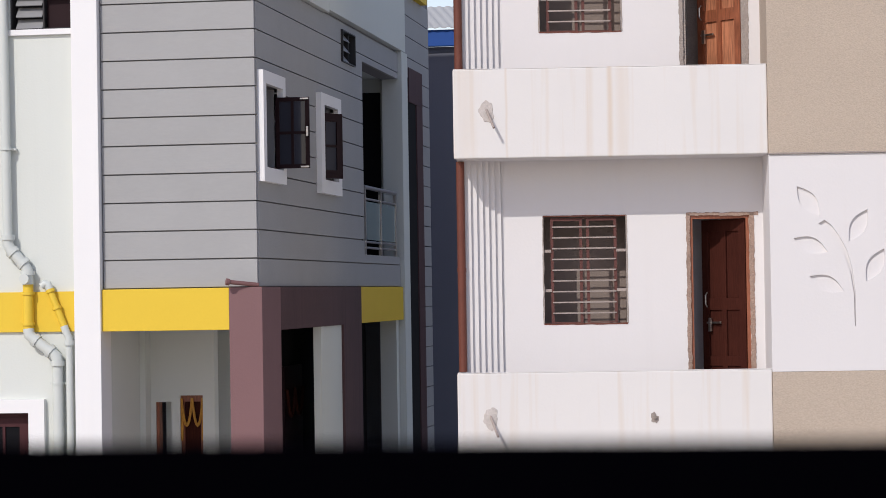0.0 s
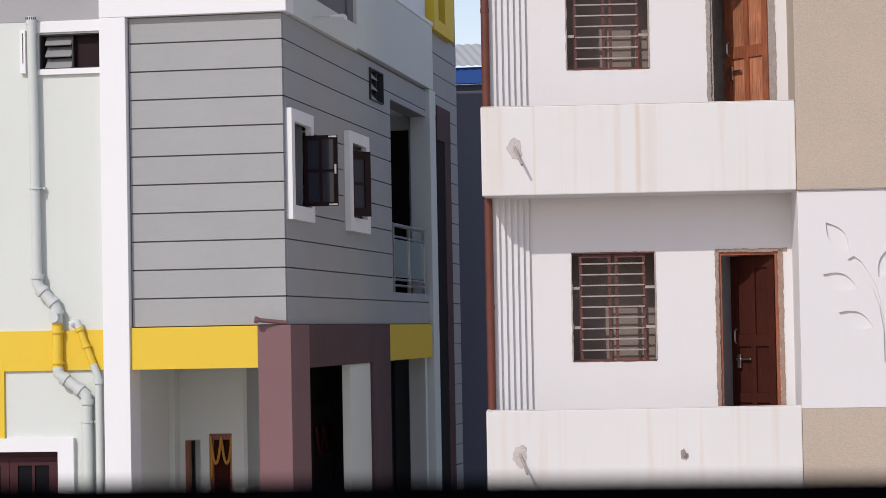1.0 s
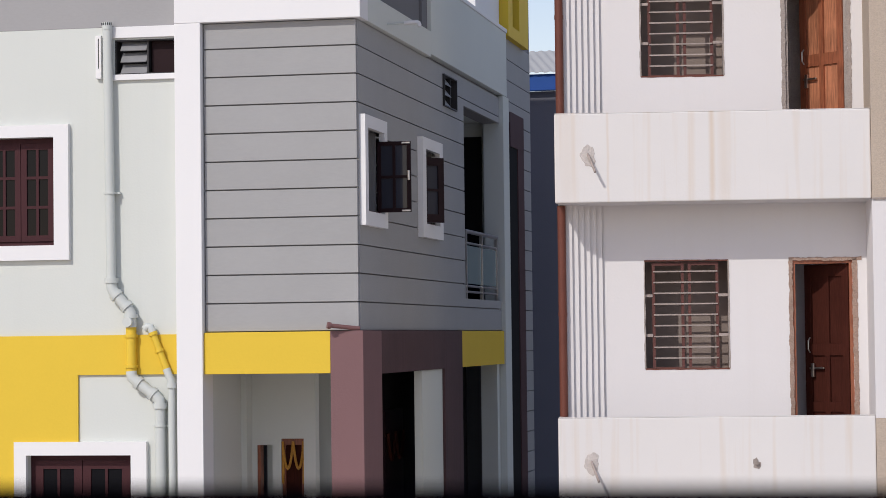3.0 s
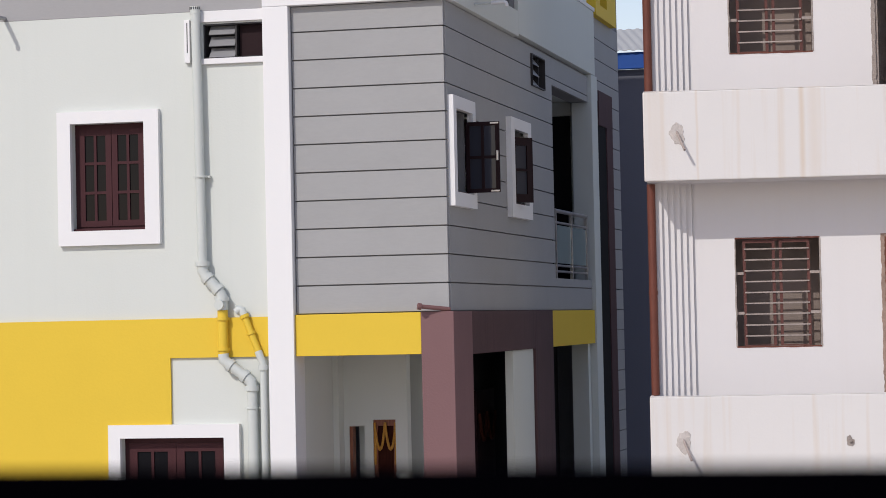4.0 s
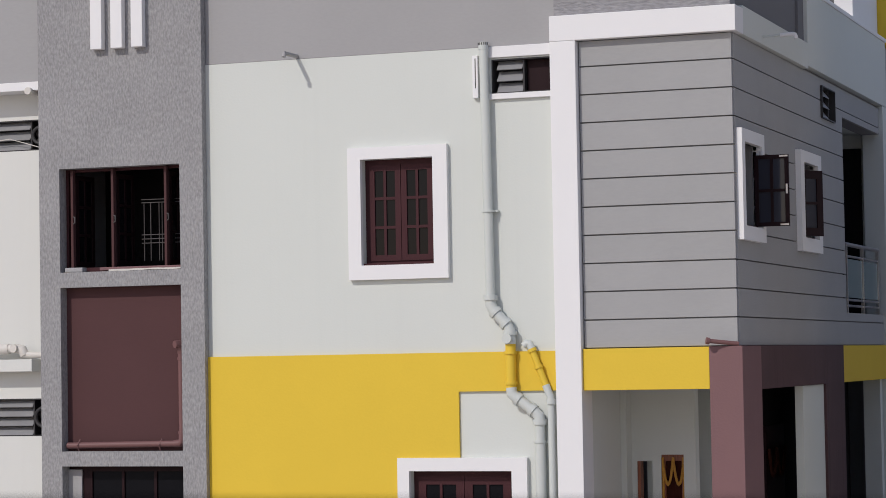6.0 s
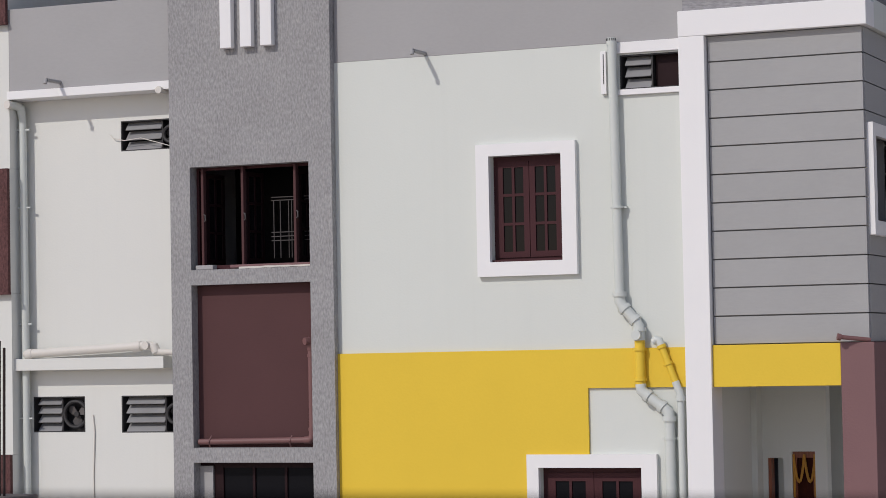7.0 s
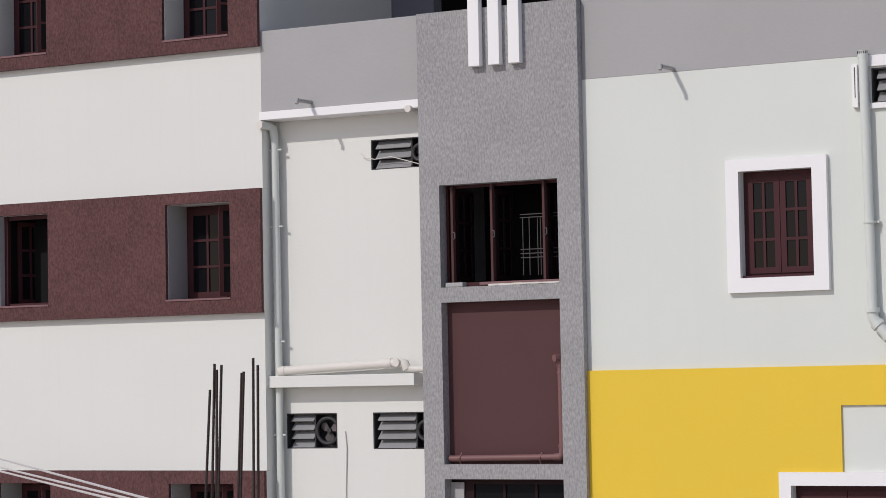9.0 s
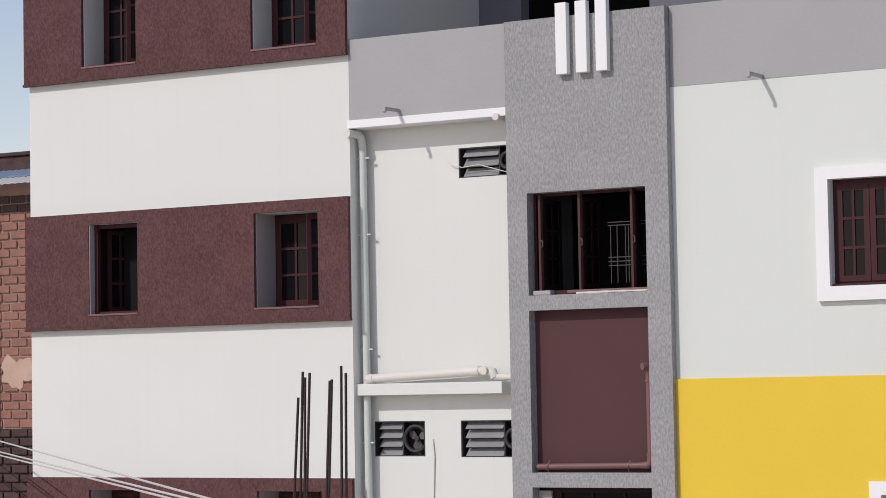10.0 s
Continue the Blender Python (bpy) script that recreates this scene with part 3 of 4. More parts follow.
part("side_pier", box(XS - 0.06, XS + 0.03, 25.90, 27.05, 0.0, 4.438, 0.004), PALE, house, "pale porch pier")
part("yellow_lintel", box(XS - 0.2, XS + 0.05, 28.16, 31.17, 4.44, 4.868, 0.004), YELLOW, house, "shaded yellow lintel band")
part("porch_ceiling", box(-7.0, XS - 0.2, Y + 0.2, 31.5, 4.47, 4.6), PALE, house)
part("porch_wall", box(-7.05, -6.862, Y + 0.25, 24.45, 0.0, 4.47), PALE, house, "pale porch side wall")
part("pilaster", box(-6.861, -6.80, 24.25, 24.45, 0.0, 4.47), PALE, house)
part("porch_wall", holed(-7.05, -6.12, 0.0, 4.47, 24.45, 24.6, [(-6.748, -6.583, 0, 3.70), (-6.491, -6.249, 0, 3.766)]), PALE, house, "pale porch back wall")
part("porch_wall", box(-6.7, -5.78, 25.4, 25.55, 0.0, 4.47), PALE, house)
# near-black wall stands for the porch's unlit depth behind the side opening
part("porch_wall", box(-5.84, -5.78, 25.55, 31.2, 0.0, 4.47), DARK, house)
d = part("inner_door", box(-5.778, -5.75, 26.1, 27.05, 0.0, 4.0), VARNISH, house, "dark teak inner door with a dull garland")
for a, b in ((26.15, 26.55), (26.55, 27.0)):
    pts = [(-5.73, a + (b - a) * f, 3.75 - 0.3 * (1 - (2 * f - 1) ** 2)) for f in (i / 10 for i in range(11))]
    part("garland", sweep(pts, 0.02, 7), DARKTEAK, d, "dull dried garland")
part("porch_end", box(-5.55, XS - 0.02, 31.0, 31.18, 0.0, 4.44), PALE, house)
d = part("porch_door", box(-6.748, -6.715, 24.47, 24.58, 0.0, 3.70), TEAK, house, "narrow teak door")
part("inner_wall", box(-6.72, -6.56, 24.75, 24.8, 0.0, 3.9), PALE, house)
d = part("porch_door", holed(-6.491, -6.249, 0.0, 3.766, 24.5, 24.55, [(-6.455, -6.285, 2.0, 3.70)]), TEAK, house, "teak door hung with a marigold garland")
part("door_panel", box(-6.455, -6.285, 24.53, 24.56, 2.0, 3.70), DARKTEAK, d)
for a, b in ((-6.485, -6.37), (-6.37, -6.255)):
    pts = [(a + (b - a) * f, 24.48, 3.735 - 0.28 * (1 - (2 * f - 1) ** 2)) for f in (i / 10 for i in range(11))]
    part("garland", sweep(pts, 0.014, 7), GARLAND, d, "hanging orange marigold garland")
for a in (-6.48, -6.26):
    part("garland", sweep([(a, 24.48, 3.735), (a + 0.004, 24.48, 3.5), (a, 24.48, 3.3)], 0.014, 7), GARLAND, d)

# boards: each a piece of its own, front and side
ZJ = [4.872 + 0.2783 * k for k in range(11)] + [7.912]
for z0, z1 in zip(ZJ, ZJ[1:]):
    part("board", box(-6.85, XS + 0.004, Y - 0.016, Y + 0.02, z0 + 0.0065, z1 - 0.0065, 0.003), PLANK, house)
    holes = [h for h in (W1, W2, SV, NI) if h[2] < z1 and h[3] > z0]
    u = Y + 0.02
    for h in [g for g in sorted(holes) if g[2] <= z0 + 0.01 and g[3] >= z1 - 0.01] + [(31.55, 99, 0, 0)]:
        inner = [g for g in holes if u < g[0] < h[0]]
        part("board", holed(u, h[0], z0 + 0.0065, z1 - 0.0065, -0.016, 0.018, inner), PLANK, house, "", SIDE)
        u = h[1]
for k in range(-16, 15):
    z0 = 4.872 + 0.2783 * k
    if z0 + 0.28 < 8.86:
        part("board", holed(33.13 if z0 < 7.6 else 31.66, 33.8, z0 + 0.0065, z0 + 0.2718, -0.016, 0.018), PLANK, house, "", SIDE)

# ---- stair tower
YT = 22.9
TW, TP, TL = (-12.617, -11.20, 5.782, 6.885), (-12.617, -11.20, 3.885, 5.62), (-12.617, -11.20, 2.3, 3.728)
tower = thing("stair_tower", (-11.9, 23.5, 0.0), "combed grey stair tower with dark window and maroon panel", "house")
part("front_wall", holed(-12.86, -10.932, 0.0, 8.766, YT, YT + 0.2, [TW, TP, TL]), ROUGH, tower, "combed grey render")
# right side in charcoal, its shade put into the colour; the left is grey
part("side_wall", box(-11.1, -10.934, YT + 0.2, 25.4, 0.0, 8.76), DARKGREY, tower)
part("side_wall", box(-12.86, -12.7, YT + 0.2, 25.4, 0.0, 8.76), GREY, tower)
part("recess_panel", box(TP[0] - 0.01, TP[1] + 0.01, YT + 0.135, YT + 0.175, TP[2] - 0.01, TP[3] + 0.01), PANELM, tower, "recessed maroon panel")
dark_box(tower, front(YT), *TW, 0.201, 1.0)
TWW, TWH = TW[1] - TW[0], TW[3] - TW[2]
w = part("window", holed(TW[0], TW[1], TW[2], TW[3], 0.15, 0.19, [(TW[0] + 0.03, TW[1] - 0.03, TW[2] + 0.05, TW[3] - 0.03)]), WOODM, tower, "dark maroon window with three open leaves and iron grille", front(YT))
for f in (0.07, 0.41, 0.85):
    u = TW[0] + f * TWW
    part("mullion", box(u - 0.015, u + 0.015, 0.09, 0.15, TW[2] + 0.045, TW[3] - 0.01, 0.004), PANELM, w, "dull maroon upright", front(YT))
    lf = leaf_frame(w, hinge(front(YT), u, 0.17, 86), u, u + 0.36, TW[2] + 0.07, TW[3] - 0.06, 0.155, 0.185, 2, 3, 0.05, mat=VARNISH)
    part("latch", sweep([(u + 0.02, 0.085, TW[2] + 0.47 * TWH), (u + 0.045, 0.07, TW[2] + 0.48 * TWH), (u + 0.045, 0.07, TW[2] + 0.53 * TWH), (u + 0.02, 0.085, TW[2] + 0.54 * TWH)], 0.006, 6), DIMIRON, w, "small steel latch", front(YT), True)
for f in (0.36, 0.375, 0.60, 0.655, 0.725, 0.75, 0.777, 0.803, 0.915, 0.942, 0.968):
    u = TW[0] + f * TWW
    part("grille_bar", sweep([(u, 0.30, TW[2] + 0.10 * TWH), (u, 0.30, TW[2] + 0.66 * TWH)], 0.005, 6), DIMIRON, w, "", front(YT))
for f in (0.27, 0.31, 0.35, 0.66, 0.69):
    z = TW[2] + f * TWH
    part("grille_bar", sweep([(TW[0] + 0.58 * TWW, 0.295, z), (TW[1] - 0.04, 0.295, z)], 0.005, 6), DIMIRON, w, "", front(YT))
part("sill", box(TW[0] + 0.32 * TWW, TW[1] - 0.01, 0.03, 0.15, TW[2] + 0.012, TW[2] + 0.045, 0.006), MAROON, w, "chipped maroon sill", front(YT))
part("sill_patch", ragged(TW[0] + 0.40 * TWW, TW[1] - 0.01, TW[2] + 0.004, TW[2] + 0.022, 0.03, 0.006, 0.05, 41, 0.012), PIPEW, w, "chipped pale sill plaster", front(YT))
part("sill_patch", box(TW[0] + 0.03 * TWW, TW[0] + 0.18 * TWW, 0.02, 0.12, TW[2] + 0.001, TW[2] + 0.05, 0.01), GREY, w, "lump of bare cement", front(YT))
dark_box(tower, front(YT), *TL, 0.201, 1.0)
w = part("window", holed(TL[0], TL[1], TL[2], TL[3], 0.16, 0.20, [(TL[0] + 0.27 + k * 0.38, TL[0] + 0.62 + k * 0.38, TL[2] + 0.05, TL[3] - 0.06) for k in range(3)]), VARNISH, tower, "dark maroon window", front(YT))
part("jamb", box(TL[0] + 0.002, TL[0] + 0.16, 0.13, 0.158, TL[2], TL[3] - 0.04), GREY, w, "grey plaster jamb", front(YT))
part("pane", box(TL[0] + 0.25, TL[1] - 0.03, 0.18, 0.185, TL[2] + 0.05, TL[3] - 0.05), GLASS, w, "", front(YT))
for a in (-12.185, -11.945, -11.705):
    part("fin", box(a, a + 0.135, YT - 0.085, YT - 0.001, 8.13, 8.90, 0.006), WHITE, tower, "white vertical fin")

# ---- recessed wall between tower and the brown-banded house
YR = 23.25
annex = thing("recessed_wall", (-13.9, 24.0, 0.0), "recessed pale wall with louvred ventilators and grey parapet", "house")
V1, V2, V3 = (-13.665, -12.98, 7.136, 7.47), (-14.83, -14.165, 4.05, 4.445), (-13.70, -12.95, 4.04, 4.445)
part("front_wall", holed(-15.25, -12.84, 0.0, 8.4, YR, YR + 0.23, [V1, V2, V3]), LEFTWHITE, annex, "pale plaster wall in a recess")
part("grey_parapet", box(-14.93, -12.862, Y - 0.02, Y + 0.15, 7.85, 8.768, 0.005), GREY, annex, "smooth grey parapet")
part("trim", box(-14.95, -12.862, Y - 0.045, YR, 7.755, 7.848, 0.005), WHITE, annex, "white trim below the parapet")
part("ledge", box(-14.94, -13.05, Y + 0.04, YR, 4.738, 4.87, 0.006), LEFTWHITE, annex, "pale plaster ledge")
vent(annex, front(YR), *V1, 3, 0.72, True)
vent(annex, front(YR), *V2, 4, 0.52, True)
vent(annex, front(YR), *V3, 4, 0.70, True)

# set-back upper storey behind the parapets
upper = thing("upper_storey", (-12.0, 27.0, 8.2), "slate blue set-back upper storey in shade", "house")
part("wall", holed(-21.0, -8.0, 8.2, 12.0, 26.0, 26.2, [(-14.35, -12.6, 8.2, 11.5)]), SLATE, upper, "shaded slate blue wall")
part("roof", box(-21.0, -8.0, 23.6, 27.0, 12.0, 12.2), GREY, upper, "overhanging roof slab")
dark_box(upper, front(26.0), -14.35, -12.6, 8.2, 11.5, 0.201, 1.5)
for x in (-16.45, -16.36, -16.27):
    part("groove_strip", box(x - 0.012, x + 0.012, 25.975, 25.999, 8.3, 12.0), DARK, upper)

# ---- the brown-banded house
left = thing("banded_house", (-17.3, 26.0, 0.0), "ivory house with rough brown window bands", "house")
YB = 22.92
part("wall_core", box(-19.60, -14.95, Y + 0.46, 30.0, 0.0, 12.0), LEFTWHITE, left)
X0, X1 = -19.63, -14.932
bands = [(3.815, 5.602, False), (5.604, 6.99, True), (6.992, 8.61, False), (8.612, 12.0, True), (2.2, 3.813, True), (0.0, 2.198, False)]
HB = {5.604: [(-18.67, -17.93, 5.75, 6.85), (-16.235, -15.345, 5.75, 6.86)], 8.612: [(-18.75, -17.92, 8.75, 9.9), (-16.24, -15.33, 8.745, 9.9)],
      2.2: [(-18.70, -17.93, 2.6, 3.665), (-16.235, -15.345, 2.6, 3.665)]}
for z0, z1, brown in bands:
    if brown:
        part("brown_band", holed(X0 - 0.03, X1, z0, z1, YB, YB + 0.05, HB[z0]), BROWN, left, "rough brown stucco band")
        part("band_wall", holed(X0, X1 - 0.005, z0, z1, YB + 0.05, Y + 0.45, HB[z0]), LEFTWHITE, left, "pale plaster wall behind the stucco")
        part("band_edge", box(X0 - 0.04, X1 + 0.012, YB - 0.015, YB + 0.04, z0 - 0.018, z0 + 0.012, 0.003), BROWN, left)
        for k, h in enumerate(HB[z0]):
            shallow = k == 0 and z0 == 5.604
            w = part("window", holed(h[0], h[1], h[2], h[3], 0.12 if shallow else 0.42, 0.17 if shallow else 0.47, [(h[0] + 0.05, h[1] - 0.05, h[2] + 0.05, h[3] - 0.05)]), WOODM, left,
                     "dark maroon casement window with a leaf ajar", front(YB))
            if shallow:
                part("reveal", box(h[0] + 0.001, h[0] + 0.012, 0.012, 0.118, h[2] + 0.021, h[3] - 0.001), GREY, w, "thin plaster reveal of the window opening", front(YB))
                part("jamb", box(h[0] + 0.001, h[0] + 0.06, 0.10, 0.12, h[2], h[3]), WOODM, w, "", front(YB))
                leaf_frame(w, hinge(front(YB), h[0] + 0.05, 0.30, 70), h[0] + 0.05, h[0] + 0.40, h[2] + 0.06, h[3] - 0.06, 0.28, 0.31, 2, 3, 0.05)
                for j in range(4):
                    u = h[1] - 0.3 + 0.05 * j
                    part("grille_bar", sweep([(u, 0.4, h[2] + 0.1), (u, 0.4, h[3] - 0.3)], 0.006, 6), DIMIRON, w, "", front(YB))
                dark_box(left, front(YB), *h, 0.18, 0.33, -0.003)
            else:
                # reveals are grey, pale only on the top storey
                part("reveal", box(h[0] + 0.001, h[0] + 0.012, 0.045, 0.42, h[2] + 0.021, h[3] - 0.001), PALE if z0 > 8 else GREY, w, "thin plaster reveal of the window opening", front(YB))
                leaf_frame(w, front(YB), h[0] + 0.04, (h[0] + h[1]) / 2 + 0.14, h[2] + 0.04, h[3] - 0.04, 0.40, 0.435, 2, 3, 0.07)
                leaf_frame(w, hinge(front(YB), h[1] - 0.04, 0.40, 55), h[1] - 0.38, h[1] - 0.04, h[2] + 0.04, h[3] - 0.04, 0.38, 0.41, 2, 3, 0.05)
                dark_box(left, front(YB), *h, 0.475, 0.06, -0.003)
            part("sill", box(h[0], h[1], -0.01, 0.4, h[2] - 0.001, h[2] + 0.02), MAROON, w, "", front(YB))
    else:
        part("ivory_band", box(X0, X1 - 0.005, Y - 0.01, Y + 0.45, z0, z1), LEFTWHITE, left, "smooth ivory plaster band")
part("roof", box(-19.7, -14.9, 22.9, 30.0, 12.0, 12.2), CEMENT, left)

# ---------------------------------------------------------------- the white flats with balconies
F = RIGHT
flats = thing("flats", (0.0, 27.0, 0.0), "white apartment building with stained balconies and raw door surrounds", "building", turn=YAW_R)
flats.matrix_world = Matrix.Translation((RIGHT @ Vector((1.2, 26.0, 0.0)))) @ Matrix.Rotation(YAW_R, 4, "Z")
D0, DB = 23.8, 24.60
FB = Matrix.Translation((0, 0, 4.8)) @ Matrix.Scale(0.9933, 4) @ Matrix.Translation((0, 0, -4.8)) @ F     # the back of the balconies
BW = [(0.249, 1.093, 4.449, 5.541), (0.244, 1.078, 7.404, 8.50)]
BD = [(1.725, 2.331, 3.25, 5.526), (1.69, 2.321, 6.24, 8.48)]
part("back_wall", holed(-0.168, 2.60, 0.0, 9.3, DB, DB + 0.2, BW + BD), RWALL, flats, "white balcony back wall", FB)
for z0, z1 in ((3.10, 3.99), (6.095, 6.97), (8.95, 9.3)):
    p = part("balcony_parapet", box(-0.62, 2.452, D0, D0 + 0.10, z0, z1, 0.012), RPAR, flats, "rust-streaked white balcony parapet", F)
    part("balcony_slab", box(-0.60, 2.60, D0 + 0.10, DB, z0, z0 + 0.14), RWALL, flats, "", F)
    part("parapet_return", box(-0.62, -0.52, D0 + 0.10, DB - 0.1, z0 + 0.14, z1, 0.008), RPAR, flats, "", F)
    part("parapet_coping", box(-0.615, 2.45, D0 + 0.004, D0 + 0.096, z1 + 0.0005, z1 + 0.006), RPAR, flats, "", F)
# splayed ribbed end of the balcony
steps, du, dv = 6, 0.06, 0.038
q = []
for j in range(steps):
    v_ = DB - (steps - j) * dv
    if j:
        q.append((-0.53 + j * du, v_))
    q += [(-0.53 + (j + 1) * du, v_)]
q += [(-0.17, DB + 0.2), (-0.60, DB + 0.2), (-0.60, DB - steps * dv)]
bm = bmesh.new()
lo, hi = [bm.verts.new((u, v, 0.0)) for u, v in q], [bm.verts.new((u, v, 9.3)) for u, v in q]
for j in range(len(q)):
    bm.faces.new((lo[j], lo[(j + 1) % len(q)], hi[(j + 1) % len(q)], hi[j]))
bm.faces.new(lo), bm.faces.new(hi[::-1])
part("end_wall", bm, RWALL, flats, "stepped white end wall", FB)
# side panels to the right
part("panel", box(2.454, 5.2, D0 - 0.03, DB + 0.4, 6.10, 9.3), BEIGE, flats, "beige textured wall panel", F)
part("panel", box(2.454, 5.2, D0 + 0.015, DB + 0.4, 3.965, 6.098), RWALL, flats, "white wall panel with leaf relief", F)
part("panel", box(2.454, 5.2, D0 - 0.01, DB + 0.4, 0.0, 3.963), BEIGE, flats, "beige textured wall panel", F)
part("panel_edge", box(2.452, 5.2, D0 - 0.034, D0 + 0.02, 6.086, 6.10), CEMENT, flats, "", F)
part("side_wall", box(-0.60, -0.55, DB + 0.2, 26.9, 0.0, 9.3), RWALL, flats, "shaded side wall", F)
part("rear_wall", box(-0.6, 5.2, 26.9, 27.1, 0.0, 9.3), RWALL, flats, "", F)
part("roof", box(-0.6, 5.2, D0, 27.1, 9.3, 9.5), CEMENT, flats, "", F)
for h, right_lit in zip(BW, (False, True)):
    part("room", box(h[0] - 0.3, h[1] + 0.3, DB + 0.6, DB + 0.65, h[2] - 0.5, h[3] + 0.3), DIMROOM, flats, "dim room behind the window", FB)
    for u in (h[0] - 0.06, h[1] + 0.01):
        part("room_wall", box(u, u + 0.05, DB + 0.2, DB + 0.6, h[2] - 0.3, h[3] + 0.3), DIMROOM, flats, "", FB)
    g = part("window_grille", holed(h[0] + 0.075, h[1] - 0.10, h[2] + 0.01, h[3] - 0.02, DB + 0.03, DB + 0.05, [(h[0] + 0.105, (h[0] + h[1]) / 2 - 0.055, h[2] + 0.02, h[3] - 0.05), ((h[0] + h[1]) / 2 - 0.025, (h[0] + h[1]) / 2 + 0.015, h[2] + 0.0, h[3] - 0.03), ((h[0] + h[1]) / 2 + 0.045, h[1] - 0.13, h[2] + 0.02, h[3] - 0.05)]), IRON, flats, "rusty iron window grille with flat cross bars", FB)
    n = 9
    for k in range(n):
        z = h[2] + 0.11 + k * (h[3] - h[2] - 0.22) / (n - 1)
        part("cross_bar", box(h[0] + 0.09, h[1] - 0.11, DB + 0.018, DB + 0.028, z - 0.007, z + 0.007), IRONW, g, "", FB)
    for z in (h[2] + 0.34, h[2] + 0.74):
        part("anchor", box(h[0] - 0.005, h[0] + 0.08, DB + 0.02, DB + 0.04, z - 0.014, z + 0.014), IRONW, g, "", FB)
        part("anchor", box(h[1] - 0.105, h[1] + 0.005, DB + 0.02, DB + 0.04, z - 0.014, z + 0.014), IRONW, g, "", FB)
    for k, (u0, u1, z0, z1) in enumerate(((h[0] - 0.008, h[0] + 0.006, h[2], h[3]), (h[1] - 0.006, h[1] + 0.008, h[2], h[3]), (h[0], h[1], h[2] - 0.007, h[2] + 0.006), (h[0], h[1], h[3] - 0.008, h[3] + 0.006))):
        part("raw_edge", ragged(u0, u1, z0, z1, DB, 0.005, 0.04, 11 + k, 0.004), RUSTP if k > 1 else CEMENT, flats, "", FB)
for n_, h in enumerate(BD):
    part("room", box(h[0] - 0.4, h[1] + 0.6, DB + 0.75, DB + 0.8, h[2] - 0.1, h[3] + 0.2), (RWALL, CEMENT)[n_], flats, "dim room behind the door", FB)
    part("room_wall", box(h[1] + 0.12, h[1] + 0.2, DB + 0.2, DB + 0.75, h[2], h[3] + 0.2), CEMENT, flats, "", FB)
    part("room_wall", box(h[0] - 0.4, h[0] - 0.32, DB + 0.2, DB + 0.75, h[2], h[3] + 0.2), (RWALL, CEMENT)[n_], flats, "", FB)
    fr = part("door_frame", holed(h[0], h[1], h[2], h[3], DB + 0.02, DB + 0.16, [(h[0] + 0.035, h[1] - 0.035, h[2], h[3] - 0.035)]), TEAK if n_ == 0 else CEMENT, flats, "raw timber door frame", FB)
    for k, (u0, u1, z0, z1) in enumerate(((h[0] - 0.032, h[0] + 0.008, h[2], h[3] + 0.02), (h[1] - 0.005, h[1] + 0.045 - 0.01 * n_, h[2], h[3] + 0.02), (h[0] - 0.03, h[1] + 0.09, h[3] - 0.006, h[3] + 0.028))):
        part("raw_edge", ragged(u0, u1, z0, z1, DB, 0.008, 0.02, 31 + k + 7 * n_, 0.006), RAWEDGE if n_ == 0 else CEMENT, flats, "broken plaster round the door frame", FB)
    wd = h[1] - h[0] - 0.075
    m = hinge(FB, h[1] - 0.037, DB + 0.06, -41 if n_ == 0 else -50)
    u1 = h[1] - 0.037
    u0 = u1 - wd * (1.02 if n_ == 0 else 1.1)
    zs = (h[3] - 2.08, h[3] - 0.04)
    c = (u0 + u1) / 2
    pan = [(a, b, z0, z1) for a, b in ((u0 + 0.08, c - 0.03), (c + 0.03, u1 - 0.08)) for z0, z1 in ((zs[0] + 0.15, zs[0] + 0.55), (zs[0] + 0.65, zs[0] + 1.12), (zs[0] + 1.24, zs[1] - 0.12))]
    # lower leaf in darkened teak: the shade on it is put into the colour
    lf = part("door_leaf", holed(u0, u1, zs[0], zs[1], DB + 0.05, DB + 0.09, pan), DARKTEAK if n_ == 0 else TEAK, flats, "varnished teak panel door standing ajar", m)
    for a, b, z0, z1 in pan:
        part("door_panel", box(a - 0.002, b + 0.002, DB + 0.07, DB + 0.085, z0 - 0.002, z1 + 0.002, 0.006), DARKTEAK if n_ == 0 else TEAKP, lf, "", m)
    part("bolt", box(u0 + 0.06, u0 + 0.24, DB + 0.03, DB + 0.05, zs[0] + 0.98, zs[0] + 1.0, 0.003), STEEL, lf, "steel sliding bolt", m)
    part("bolt_plate", box(u0 + 0.08, u0 + 0.12, DB + 0.025, DB + 0.05, zs[0] + 0.90, zs[0] + 1.04, 0.004), STEEL, lf, "", m)
    part("pull_handle", sweep([(u0 + 0.06, DB + 0.05, zs[0] + 1.15), (u0 + 0.06, DB + 0.02, zs[0] + 1.18), (u0 + 0.06, DB + 0.02, zs[0] + 1.27), (u0 + 0.06, DB + 0.05, zs[0] + 1.30)], 0.007, 6), STEEL, lf, "", m)


def leaf_line(a, b, left_, right_):
    """The outline of one leaf from tip a to stalk b."""
    a, b = Vector(a), Vector(b)
    nrm = Vector((-(b - a).y, (b - a).x))
    up = [a + (b - a) * f + nrm * left_ * math.sin(math.pi * f) for f in (i / 10 for i in range(11))]
    dn = [a + (b - a) * f - nrm * right_ * math.sin(math.pi * f) for f in (1 - i / 10 for i in range(1, 10))]
    return [(p.x, p.y) for p in up + dn]


# plaster skin with a carved leaf sprig
loops = [[(2.454, 3.965), (5.2, 3.965), (5.2, 6.084), (2.454, 6.084)]]
